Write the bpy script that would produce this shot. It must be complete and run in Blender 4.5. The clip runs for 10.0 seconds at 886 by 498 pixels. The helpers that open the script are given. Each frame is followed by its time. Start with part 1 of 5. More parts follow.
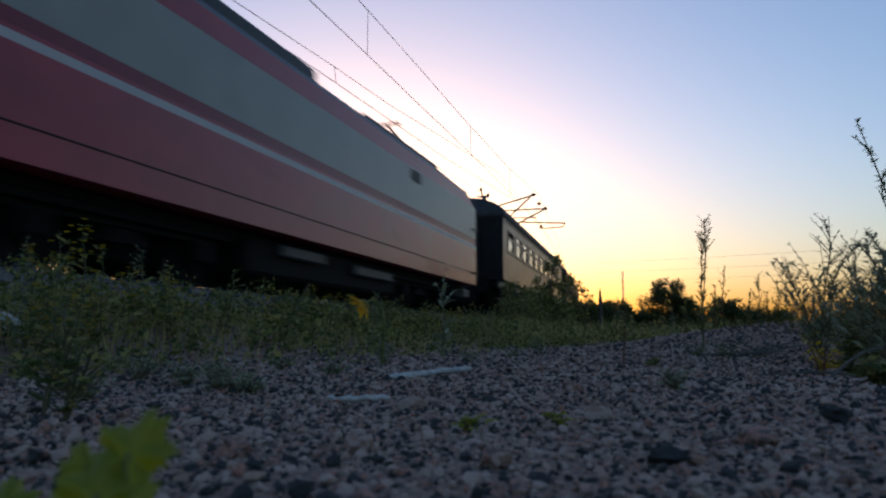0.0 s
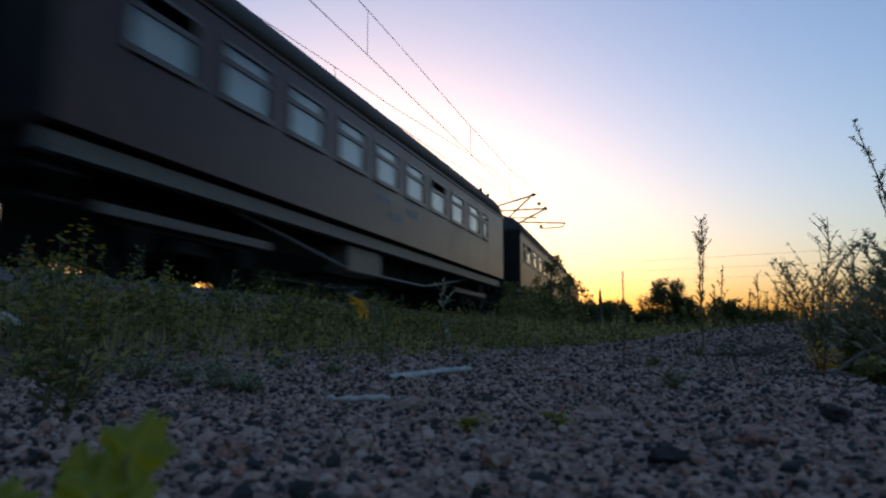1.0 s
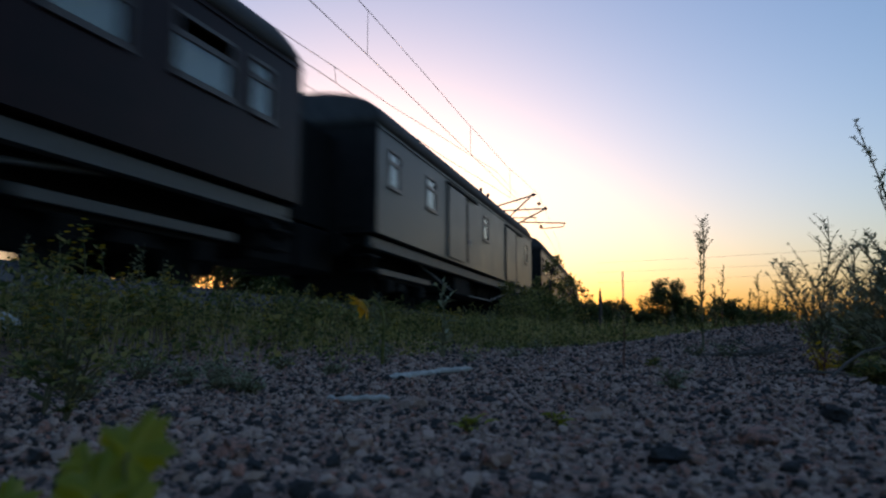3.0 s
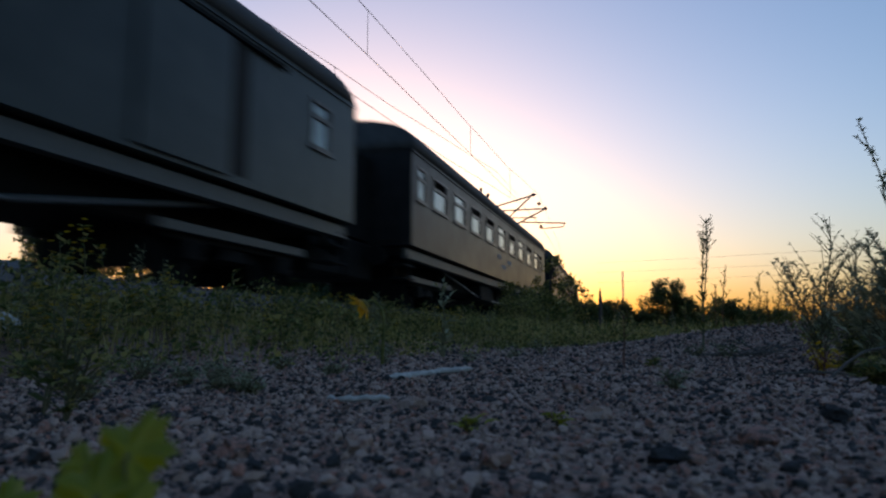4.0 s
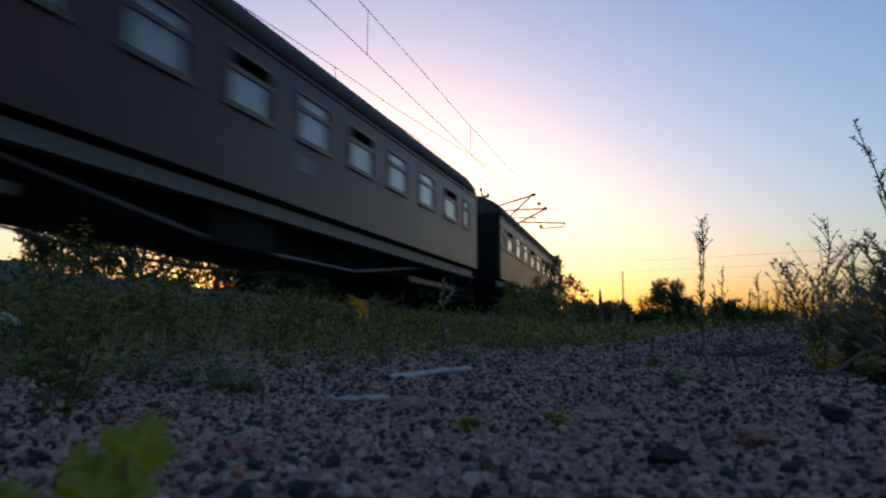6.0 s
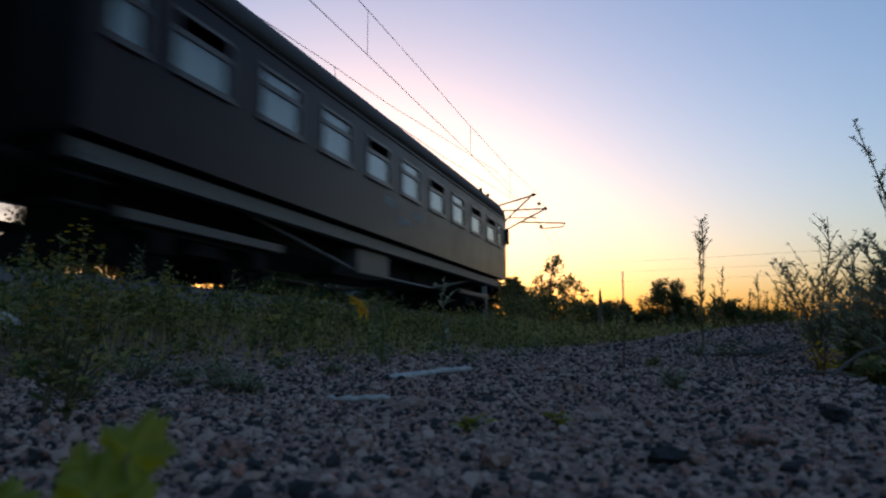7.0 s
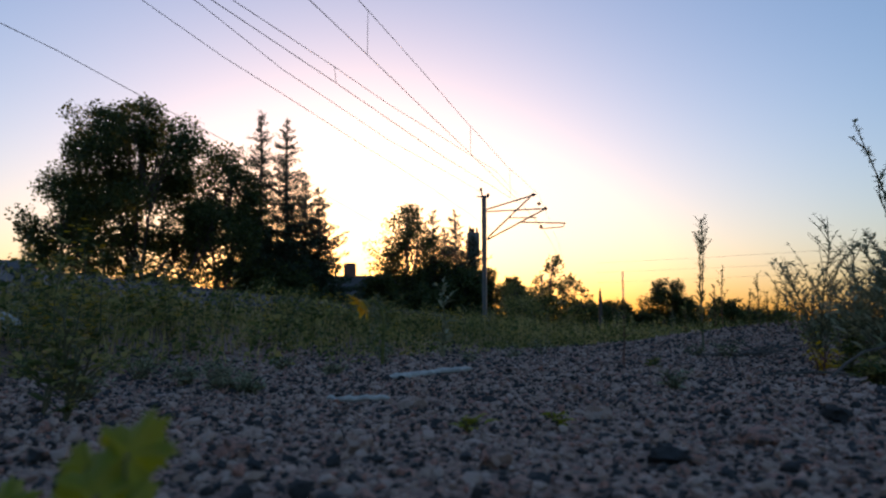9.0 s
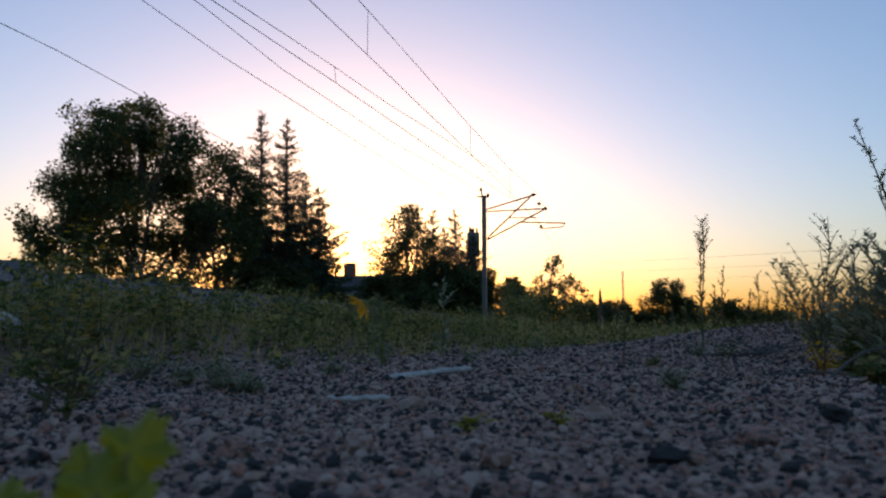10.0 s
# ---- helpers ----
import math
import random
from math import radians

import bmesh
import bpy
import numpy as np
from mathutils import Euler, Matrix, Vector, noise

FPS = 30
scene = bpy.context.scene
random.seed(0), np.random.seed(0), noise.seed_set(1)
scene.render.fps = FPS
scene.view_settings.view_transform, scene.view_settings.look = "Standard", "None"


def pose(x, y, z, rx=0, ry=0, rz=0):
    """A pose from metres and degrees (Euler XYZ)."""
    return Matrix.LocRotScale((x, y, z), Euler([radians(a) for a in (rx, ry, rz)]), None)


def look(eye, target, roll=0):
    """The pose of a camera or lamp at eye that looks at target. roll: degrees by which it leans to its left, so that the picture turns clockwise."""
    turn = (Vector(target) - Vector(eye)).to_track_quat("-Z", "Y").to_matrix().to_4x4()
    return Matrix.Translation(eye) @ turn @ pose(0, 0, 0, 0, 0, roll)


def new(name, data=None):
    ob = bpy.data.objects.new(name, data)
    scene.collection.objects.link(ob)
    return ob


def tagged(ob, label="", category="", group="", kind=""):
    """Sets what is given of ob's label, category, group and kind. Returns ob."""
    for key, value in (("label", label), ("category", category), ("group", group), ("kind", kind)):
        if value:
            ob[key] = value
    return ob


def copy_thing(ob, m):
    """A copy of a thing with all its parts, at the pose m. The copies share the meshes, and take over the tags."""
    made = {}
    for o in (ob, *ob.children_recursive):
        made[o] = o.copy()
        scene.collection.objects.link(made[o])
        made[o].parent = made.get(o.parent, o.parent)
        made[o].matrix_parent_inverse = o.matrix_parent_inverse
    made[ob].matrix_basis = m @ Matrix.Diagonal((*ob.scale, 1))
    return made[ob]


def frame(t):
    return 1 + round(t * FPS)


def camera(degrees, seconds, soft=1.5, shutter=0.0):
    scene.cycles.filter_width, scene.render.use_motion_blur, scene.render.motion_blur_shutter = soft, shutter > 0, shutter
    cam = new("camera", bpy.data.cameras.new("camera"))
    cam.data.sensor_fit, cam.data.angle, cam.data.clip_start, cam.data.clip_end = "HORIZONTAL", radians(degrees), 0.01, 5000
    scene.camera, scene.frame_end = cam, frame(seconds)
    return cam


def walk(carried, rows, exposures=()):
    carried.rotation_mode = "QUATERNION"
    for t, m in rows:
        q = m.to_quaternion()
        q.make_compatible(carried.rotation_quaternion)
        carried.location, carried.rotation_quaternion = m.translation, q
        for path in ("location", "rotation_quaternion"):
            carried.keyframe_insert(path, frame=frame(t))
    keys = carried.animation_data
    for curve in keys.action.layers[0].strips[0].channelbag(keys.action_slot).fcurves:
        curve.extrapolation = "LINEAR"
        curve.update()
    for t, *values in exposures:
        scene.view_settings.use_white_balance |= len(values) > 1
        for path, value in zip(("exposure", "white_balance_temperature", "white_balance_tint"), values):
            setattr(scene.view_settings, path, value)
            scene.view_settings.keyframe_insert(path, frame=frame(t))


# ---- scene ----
# ---------------------------------------------------------------- camera
EYE = 0.14
cam = camera(62.0, 10.0, soft=2.25, shutter=0.7)
cam.data.dof.use_dof = True
cam.data.dof.focus_distance = 12.0
cam.data.dof.aperture_fstop = 8.0
STILL = pose(0, 0, EYE, 97.0, 0, 0)
walk(cam, [(0.0, STILL), (10.0, STILL)],
     exposures=[(0.0, 2.27, 6350, 12), (2.0, 2.23, 6350, 12), (4.5, 2.19, 6350, 12), (5.5, 2.17, 6350, 12), (8.0, 2.19, 6350, 12), (10.0, 2.25, 6350, 12)])

# ---------------------------------------------------------------- light: low sun behind the trees
SUN_AZ, SUN_EL = -6.5, 1.25          # degrees right of +Y, degrees over the horizon
world = bpy.data.worlds.new("dusk_sky")
scene.world = world
world.use_nodes = True
wn = world.node_tree
sky = wn.nodes.new("ShaderNodeTexSky")
sky.sky_type = "NISHITA"
sky.sun_disc = False
sky.sun_elevation = radians(SUN_EL)
sky.sun_rotation = radians(SUN_AZ)
sky.altitude = 50
sky.air_density, sky.dust_density, sky.ozone_density = 1.0, 2.9, 2.45
wn.links.new(sky.outputs[0], wn.nodes["Background"].inputs[0])
wn.nodes["Background"].inputs[1].default_value = 0.15
sun = new("sun", bpy.data.lights.new("sun", "SUN"))
sun.data.energy, sun.data.angle, sun.data.color = 0.9, radians(4.0), (1.0, 0.52, 0.27)
az, el = radians(SUN_AZ), radians(SUN_EL)
sun.matrix_world = look((0, 0, 50), (-math.sin(az) * 100, -math.cos(az) * 100, 50 - math.tan(el) * 100))


# ---------------------------------------------------------------- materials
def material(name, colours, scale=8.0, rough=0.6, metal=0.0, bump=0.3, bump_scale=60.0, island=0.0, per_object=0.0,
             specular=0.5, coat=0.0, sheen_through=0.0, detail=6.0, depth=0.01):
    """Two-scale procedural surface: colours blend by noise; island and per_object add a random shift of value."""
    m = bpy.data.materials.new(name)
    m.use_nodes = True
    nt = m.node_tree
    n, l = nt.nodes, nt.links
    bsdf = n["Principled BSDF"]
    tc = n.new("ShaderNodeTexCoord")
    tex = n.new("ShaderNodeTexNoise")
    tex.inputs["Scale"].default_value, tex.inputs["Detail"].default_value = scale, detail
    l.new(tc.outputs["Object"], tex.inputs["Vector"])
    ramp = n.new("ShaderNodeValToRGB")
    els = ramp.color_ramp.elements
    lo, hi = 0.32, 0.68
    for i, c in enumerate(colours):
        at = lo + (hi - lo) * i / max(1, len(colours) - 1)
        e = els[i] if i < 2 else els.new(at)
        e.position, e.color = at, (*c, 1)
    fac = tex.outputs["Fac"]
    if island or per_object:
        if island:
            src = n.new("ShaderNodeNewGeometry").outputs["Random Per Island"]
            k = island
        else:
            src = n.new("ShaderNodeObjectInfo").outputs["Random"]
            k = per_object
        mul = n.new("ShaderNodeMath")
        mul.operation = "MULTIPLY_ADD"
        l.new(src, mul.inputs[0])
        mul.inputs[1].default_value, mul.inputs[2].default_value = k, -k / 2
        add = n.new("ShaderNodeMath")
        add.operation = "ADD"
        l.new(fac, add.inputs[0])
        l.new(mul.outputs[0], add.inputs[1])
        fac = add.outputs[0]
    l.new(fac, ramp.inputs["Fac"])
    l.new(ramp.outputs["Color"], bsdf.inputs["Base Color"])
    bsdf.inputs["Metallic"].default_value = metal
    bsdf.inputs["Specular IOR Level"].default_value = specular
    bsdf.inputs["Coat Weight"].default_value = coat
    rr = n.new("ShaderNodeMapRange")
    rr.inputs["To Min"].default_value, rr.inputs["To Max"].default_value = max(0.02, rough - 0.12), min(1, rough + 0.12)
    l.new(tex.outputs["Fac"], rr.inputs["Value"])
    l.new(rr.outputs[0], bsdf.inputs["Roughness"])
    if bump:
        fine = n.new("ShaderNodeTexNoise")
        fine.inputs["Scale"].default_value, fine.inputs["Detail"].default_value = bump_scale, 5
        l.new(tc.outputs["Object"], fine.inputs["Vector"])
        b = n.new("ShaderNodeBump")
        b.inputs["Strength"].default_value, b.inputs["Distance"].default_value = bump, depth
        l.new(fine.outputs["Fac"], b.inputs["Height"])
        l.new(b.outputs[0], bsdf.inputs["Normal"])
    if sheen_through:
        tr = n.new("ShaderNodeBsdfTranslucent")
        l.new(ramp.outputs["Color"], tr.inputs["Color"])
        mix = n.new("ShaderNodeMixShader")
        mix.inputs[0].default_value = sheen_through
        l.new(bsdf.outputs[0], mix.inputs[1])
        l.new(tr.outputs[0], mix.inputs[2])
        l.new(mix.outputs[0], n["Material Output"].inputs["Surface"])
    return m


def ground_material():
    """Crushed granite with soil showing between, turning to weedy soil by noise."""
    m = material("gravel_ground", [(0.09, 0.064, 0.05), (0.19, 0.125, 0.095), (0.32, 0.18, 0.13), (0.2, 0.14, 0.115)], 40, 0.9, bump=0.0)
    nt = m.node_tree
    n, l = nt.nodes, nt.links
    tc = n.new("ShaderNodeTexCoord")
    vor = n.new("ShaderNodeTexVoronoi")
    vor.inputs["Scale"].default_value = 38
    l.new(tc.outputs["Object"], vor.inputs["Vector"])
    b = n.new("ShaderNodeBump")
    b.inputs["Strength"].default_value, b.inputs["Distance"].default_value = 0.9, 0.02
    b.invert = True
    l.new(vor.outputs["Distance"], b.inputs["Height"])
    l.new(b.outputs[0], n["Principled BSDF"].inputs["Normal"])
    return m


M = dict(
    ground=ground_material(),
    stone=material("crushed_granite", [(0.036, 0.031, 0.03), (0.23, 0.14, 0.112), (0.46, 0.205, 0.148), (0.085, 0.064, 0.057), (0.38, 0.21, 0.158), (0.43, 0.28, 0.22)], 30, 0.85, bump=0.35, bump_scale=220, island=0.95, depth=0.004),
    ballast=material("ballast_stone", [(0.045, 0.044, 0.044), (0.1, 0.093, 0.09), (0.17, 0.14, 0.125)], 9, 0.9, bump=0.5, bump_scale=60, island=0.7),
    steel=material("worn_rail_steel", [(0.12, 0.07, 0.05), (0.2, 0.13, 0.1)], 12, 0.55, 0.7, bump=0.2),
    concrete=material("concrete", [(0.25, 0.24, 0.23), (0.36, 0.35, 0.33)], 10, 0.85),
    coach=material("dull_brown_coach_paint", [(0.0165, 0.0062, 0.0075), (0.023, 0.0084, 0.01), (0.032, 0.012, 0.0135)], 2.2, 0.36, bump=0.05, bump_scale=14, specular=0.14),
    faded=material("faded_brown_coach_paint", [(0.046, 0.0155, 0.0165), (0.06, 0.021, 0.022), (0.078, 0.029, 0.029)], 2.2, 0.36, bump=0.05, bump_scale=14, specular=0.25),
    baggage=material("grey_green_coach_paint", [(0.04, 0.043, 0.042), (0.054, 0.057, 0.056), (0.07, 0.073, 0.07)], 1.6, 0.36, specular=0.25, bump=0.06, bump_scale=14),
    roof=material("sooty_roof_felt", [(0.028, 0.027, 0.028), (0.06, 0.057, 0.056)], 3, 0.75, bump=0.2),
    # black running gear; the deep shade below the floor is put into this colour
    under=material("shade_black_underframe", [(0.003, 0.003, 0.003), (0.009, 0.008, 0.008)], 6, 0.8, specular=0.2, bump=0.3),
    sole=material("dusty_grey_solebar", [(0.06, 0.057, 0.054), (0.11, 0.103, 0.098)], 5, 0.5, bump=0.25),
    rod=material("bare_truss_steel", [(0.1, 0.1, 0.1), (0.16, 0.155, 0.15)], 8, 0.5, 0.3, bump=0.15),
    # coach ends: much darker than the side paints
    endwall=material("near_black_end_wall", [(0.01, 0.009, 0.009), (0.022, 0.019, 0.018)], 3, 0.7, specular=0.2),
    frame=material("varnished_window_frame", [(0.05, 0.033, 0.028), (0.085, 0.055, 0.045)], 9, 0.4),
    blind=material("pale_cloth_blind", [(0.66, 0.65, 0.6), (0.8, 0.78, 0.72)], 6, 0.9),
    mark=material("faded_white_lettering", [(0.2, 0.19, 0.185), (0.32, 0.3, 0.29)], 18, 0.7),
    red=material("loco_red_paint", [(0.3, 0.011, 0.026), (0.36, 0.015, 0.033), (0.43, 0.024, 0.042)], 1.8, 0.36, specular=0.5, coat=0.2, bump=0.05, bump_scale=10),
    cream=material("loco_warm_grey_paint", [(0.29, 0.27, 0.225), (0.35, 0.325, 0.275)], 1.6, 0.36, specular=0.5, bump=0.05, bump_scale=10),
    white=material("loco_white_stripe_paint", [(0.5, 0.44, 0.42), (0.6, 0.53, 0.5)], 3, 0.45),
    maroon=material("loco_dark_red_stripe_paint", [(0.2, 0.012, 0.024), (0.26, 0.018, 0.032)], 3, 0.4),
    locoroof=material("loco_dark_roof_paint", [(0.035, 0.037, 0.04), (0.07, 0.072, 0.075)], 3, 0.55, 0.2),
    orange=material("orange_rubber_hose_cover", [(0.75, 0.13, 0.015), (0.85, 0.2, 0.03)], 8, 0.5),
    galv=material("galvanised_mast_steel", [(0.13, 0.125, 0.12), (0.23, 0.22, 0.21)], 6, 0.55, 0.5),
    wire=material("tarnished_copper_wire", [(0.06, 0.055, 0.05), (0.1, 0.09, 0.08)], 5, 0.5, 0.6),
    porcelain=material("brown_porcelain", [(0.09, 0.04, 0.025), (0.13, 0.06, 0.04)], 6, 0.25),
    bark=material("rough_bark", [(0.05, 0.038, 0.03), (0.12, 0.095, 0.075)], 9, 0.9, bump=0.6, bump_scale=25),
    leaf=material("broad_leaves", [(0.04, 0.06, 0.015), (0.07, 0.095, 0.024), (0.11, 0.125, 0.035)], 1.2, 0.55, bump=0, island=0.6, sheen_through=0.5),
    needle=material("spruce_needles", [(0.03, 0.05, 0.026), (0.06, 0.085, 0.042)], 1.2, 0.6, bump=0, island=0.6, sheen_through=0.15),
    grass=material("verge_grass", [(0.2, 0.19, 0.05), (0.42, 0.33, 0.1), (0.6, 0.45, 0.19)], 2.5, 0.6, bump=0, island=0.8, sheen_through=0.55),
    weed=material("weed_leaves", [(0.07, 0.095, 0.022), (0.18, 0.19, 0.048), (0.36, 0.31, 0.1)], 8, 0.6, bump=0.2, island=0.75, sheen_through=0.5),
    greyweed=material("silvery_mugwort_leaves", [(0.2, 0.215, 0.12), (0.37, 0.37, 0.23)], 8, 0.7, bump=0.2, island=0.6, sheen_through=0.3),
    limegreen=material("fresh_leaf", [(0.2, 0.22, 0.009), (0.36, 0.35, 0.014)], 20, 0.45, bump=0.3, bump_scale=60, sheen_through=0.45),
    stem=material("weed_stems", [(0.07, 0.075, 0.03), (0.12, 0.1, 0.05)], 12, 0.7, bump=0.2),
    redstem=material("reddish_dock_stems", [(0.12, 0.045, 0.03), (0.18, 0.075, 0.045)], 12, 0.7, bump=0.2),
    yellow=material("yellow_petals", [(0.55, 0.36, 0.015), (0.75, 0.52, 0.03)], 14, 0.6, bump=0, island=0.5, sheen_through=0.4),
    amber=material("yellowed_leaf", [(0.6, 0.3, 0.012), (0.78, 0.45, 0.03)], 30, 0.5, bump=0.2, sheen_through=0.5),
    dead=material("dead_wood", [(0.08, 0.065, 0.055), (0.17, 0.145, 0.125)], 14, 0.9, bump=0.5, bump_scale=80),
    bleached=material("bleached_wood", [(0.36, 0.33, 0.3), (0.62, 0.58, 0.54)], 45, 0.8, bump=0.4, bump_scale=90),
    wood_wall=material("dark_timber_wall", [(0.06, 0.045, 0.04), (0.1, 0.08, 0.07)], 4, 0.8),
    tile=material("roof_sheet", [(0.05, 0.045, 0.045), (0.09, 0.08, 0.075)], 4, 0.6),
    brick=material("chimney_brick", [(0.2, 0.09, 0.06), (0.3, 0.14, 0.1)], 12, 0.85),
)


def glass_material():
    m = bpy.data.materials.new("window_glass")
    m.use_nodes = True
    b = m.node_tree.nodes["Principled BSDF"]
    b.inputs["Base Color"].default_value = (0.85, 0.9, 0.9, 1)
    b.inputs["Roughness"].default_value = 0.04
    b.inputs["Transmission Weight"].default_value = 1.0
    b.inputs["IOR"].default_value = 1.5
    return m


M["glass"] = glass_material()


# ---------------------------------------------------------------- mesh helpers
def box(bm, x0, x1, y0, y1, z0, z1):
    v = [bm.verts.new((x, y, z)) for x in (x0, x1) for y in (y0, y1) for z in (z0, z1)]
    for a in ((0, 1, 3, 2), (4, 6, 7, 5), (0, 4, 5, 1), (2, 3, 7, 6), (0, 2, 6, 4), (1, 5, 7, 3)):
        bm.faces.new([v[i] for i in a])
    return bm


def rod(bm, pts, radii, seg=8, cap=True):
    """A round bar through the points, with a radius at each."""
    pts = [Vector(p) for p in pts]
    if not hasattr(radii, "__len__"):
        radii = [radii] * len(pts)
    rings = []
    up = Vector((0.13, 0.29, 0.95))
    for i, p in enumerate(pts):
        d = (pts[min(i + 1, len(pts) - 1)] - pts[max(i - 1, 0)]).normalized()
        a = d.cross(up)
        if a.length < 0.05:
            a = d.cross(Vector((1, 0, 0)))
        a.normalize()
        b = d.cross(a)
        rings.append([bm.verts.new(p + (a * math.cos(2 * math.pi * k / seg) + b * math.sin(2 * math.pi * k / seg)) * radii[i]) for k in range(seg)])
    for r0, r1 in zip(rings, rings[1:]):
        for k in range(seg):
            bm.faces.new((r0[k], r0[(k + 1) % seg], r1[(k + 1) % seg], r1[k]))
    if cap and seg > 2:
        bm.faces.new(rings[0])
        bm.faces.new(rings[-1][::-1])
    return bm


def bevel(bm, w=0.01, seg=1):
    bmesh.ops.bevel(bm, geom=bm.edges[:], offset=w, segments=seg, affect="EDGES", clamp_overlap=True)
    return bm


def mesh_of(name, bm, mat, smooth=False):
    bmesh.ops.recalc_face_normals(bm, faces=bm.faces[:])
    me = bpy.data.meshes.new(name)
    bm.to_mesh(me)
    bm.free()
    me.materials.append(mat)
    if smooth:
        me.shade_smooth()
    return me


def part(name, bm, mat, parent, label="", smooth=False):
    ob = new(name, bm if isinstance(bm, bpy.types.Mesh) else mesh_of(name, bm, mat, smooth))
    ob.parent = parent
    return tagged(ob, label)


def thing(name, label, category, m=None, group="", kind=""):
    ob = new(name)
    ob.empty_display_size = 0.2
    if m is not None:
        ob.matrix_basis = m
    return tagged(ob, label, category, group, kind)


def soup(name, verts, faces, mat, smooth=False):
    me = bpy.data.meshes.new(name)
    me.from_pydata(verts, [], faces)
    me.materials.append(mat)
    if smooth:
        me.shade_smooth()
    return me


# ---------------------------------------------------------------- plan of the track: one long curve
K, H0, X0, RAIL = 0.00182, 0.33123, -7.757, 0.84
LIFT = 0.25                       # the bodies ride this much above their nominal height
CX, CY = X0 - math.cos(H0) / K, math.sin(H0) / K


def track(s, off=0.0):
    h = H0 - K * s
    return CX + math.cos(h) * (1 / K + off), CY - math.sin(h) * (1 / K + off), h


def offset_at(x, y):
    return math.hypot(x - CX, y - CY) - 1 / K


def along_at(x, y):
    return (H0 - math.atan2(CY - y, x - CX)) / K


def smooth(a, b, x):
    t = min(1, max(0, (x - a) / (b - a)))
    return t * t * (3 - 2 * t)


def ground_z(x, y):
    """Height of the ground sheet: yard of gravel by the camera, a mound of it, a low rise to the line."""
    o = offset_at(x, y)
    r = math.hypot(x, y)
    z = 0.32 * (1 - smooth(3.2, 5.2, o))
    z += 0.32 * math.exp(-(((x - 4.3) / 1.95) ** 2 + ((y - 8.6) / 2.6) ** 2))
    z += 0.12 * smooth(9, 25, r) * (1 if o > 4 else 0.3)
    if r < 60:
        z += 0.035 * noise.noise((x * 0.55, y * 0.55, 3.1)) * smooth(0.6, 3, r)
        z += 0.012 * noise.noise((x * 2.3, y * 2.3, 7.7)) * smooth(0.3, 2, r)
    return z


# ---------------------------------------------------------------- ground, ballast, track
def spaced(lo, hi, fine, grow):
    out, v, st = [0.0], 0.0, fine
    while v < hi:
        v += st
        st *= grow
        out.append(v)
    v, st = 0.0, fine
    while v > lo:
        v -= st
        st *= grow
        out.insert(0, v)
    return out


def build_ground():
    xs, ys = spaced(-3000, 3000, 0.12, 1.045), spaced(-400, 3500, 0.12, 1.035)
    verts = [(x, y, ground_z(x, y)) for y in ys for x in xs]
    w = len(xs)
    faces = [(j * w + i, j * w + i + 1, (j + 1) * w + i + 1, (j + 1) * w + i) for j in range(len(ys) - 1) for i in range(w - 1)]
    ob = new("ground", soup("ground", verts, faces, M["ground"], True))
    return tagged(ob, "grey-pink gravel yard with weedy soil toward the line", "ground", kind="structure")


ground = build_ground()


def sweep(profile, s0, s1, step, closed=False):
    verts, faces, n = [], [], len(profile)
    count = int((s1 - s0) / step) + 1
    for i in range(count):
        for o, z in profile:
            x, y, _ = track(s0 + i * step, o)
            verts.append((x, y, z))
    for i in range(count - 1):
        for k in range(n if closed else n - 1):
            a, b = i * n + k, i * n + (k + 1) % n
            faces.append((a, b, b + n, a + n))
    return verts, faces


def build_track():
    prof = [(-4.6, 0.2), (-3.2, 0.36), (-1.9, 0.74), (-1.4, 0.77), (-0.95, 0.77), (-0.9, 0.7), (0.9, 0.7), (0.95, 0.77), (1.65, 0.77), (1.8, 0.71), (2.8, 0.33), (4.1, 0.2)]
    bed = new("ballast_bed", soup("ballast_bed", *sweep(prof, -220, 420, 2.0), M["ballast"]))
    tagged(bed, "grey crushed-stone railway ballast bed", "ballast", kind="structure")
    head = [(-0.075, 0.0), (0.075, 0.0), (0.075, 0.02), (0.012, 0.04), (0.012, 0.12), (0.036, 0.13), (0.036, 0.17), (-0.036, 0.17), (-0.036, 0.13), (-0.012, 0.12), (-0.012, 0.04), (-0.075, 0.02)]
    for o in (-0.798, 0.798):
        me = soup("rail", *sweep([(o + a, RAIL - 0.17 + b) for a, b in head], -220, 420, 3.0, True), M["steel"])
        tagged(new("rail", me), "rust-brown steel running rail on concrete sleepers", "rail", "rails of the line", "structure")
    bm = box(bmesh.new(), -1.25, 1.25, -0.13, 0.13, -0.2, 0.0)
    sl = mesh_of("sleeper", bevel(bm, 0.015), M["concrete"])
    for i in range(120):
        x, y, h = track(-6 + i * 0.61)
        ob = new("sleeper", sl)
        ob.matrix_basis = pose(x, y, RAIL - 0.17, 0, 0, -math.degrees(h))
        tagged(ob, "grey concrete sleeper bedded in ballast", "sleeper", "sleepers of the line")
    rng = np.random.default_rng(5)
    # loose stones over the near shoulder
    tv, tf = stone_shape(3)
    V, F = [], []
    for i in range(9000):
        s, o = rng.uniform(-2, 36), rng.uniform(1.15, 3.2)
        x, y, _ = track(s, o)
        z = 0.765 if o < 1.68 else 0.765 - (o - 1.68) * 0.36
        scatter_stone(V, F, tv, tf, rng, (x, y, z), rng.uniform(0.022, 0.048))
    tagged(new("ballast_stones", soup("ballast_stones", V, F, M["ballast"])), "loose grey ballast stones on the shoulder", "ballast", kind="stuff")


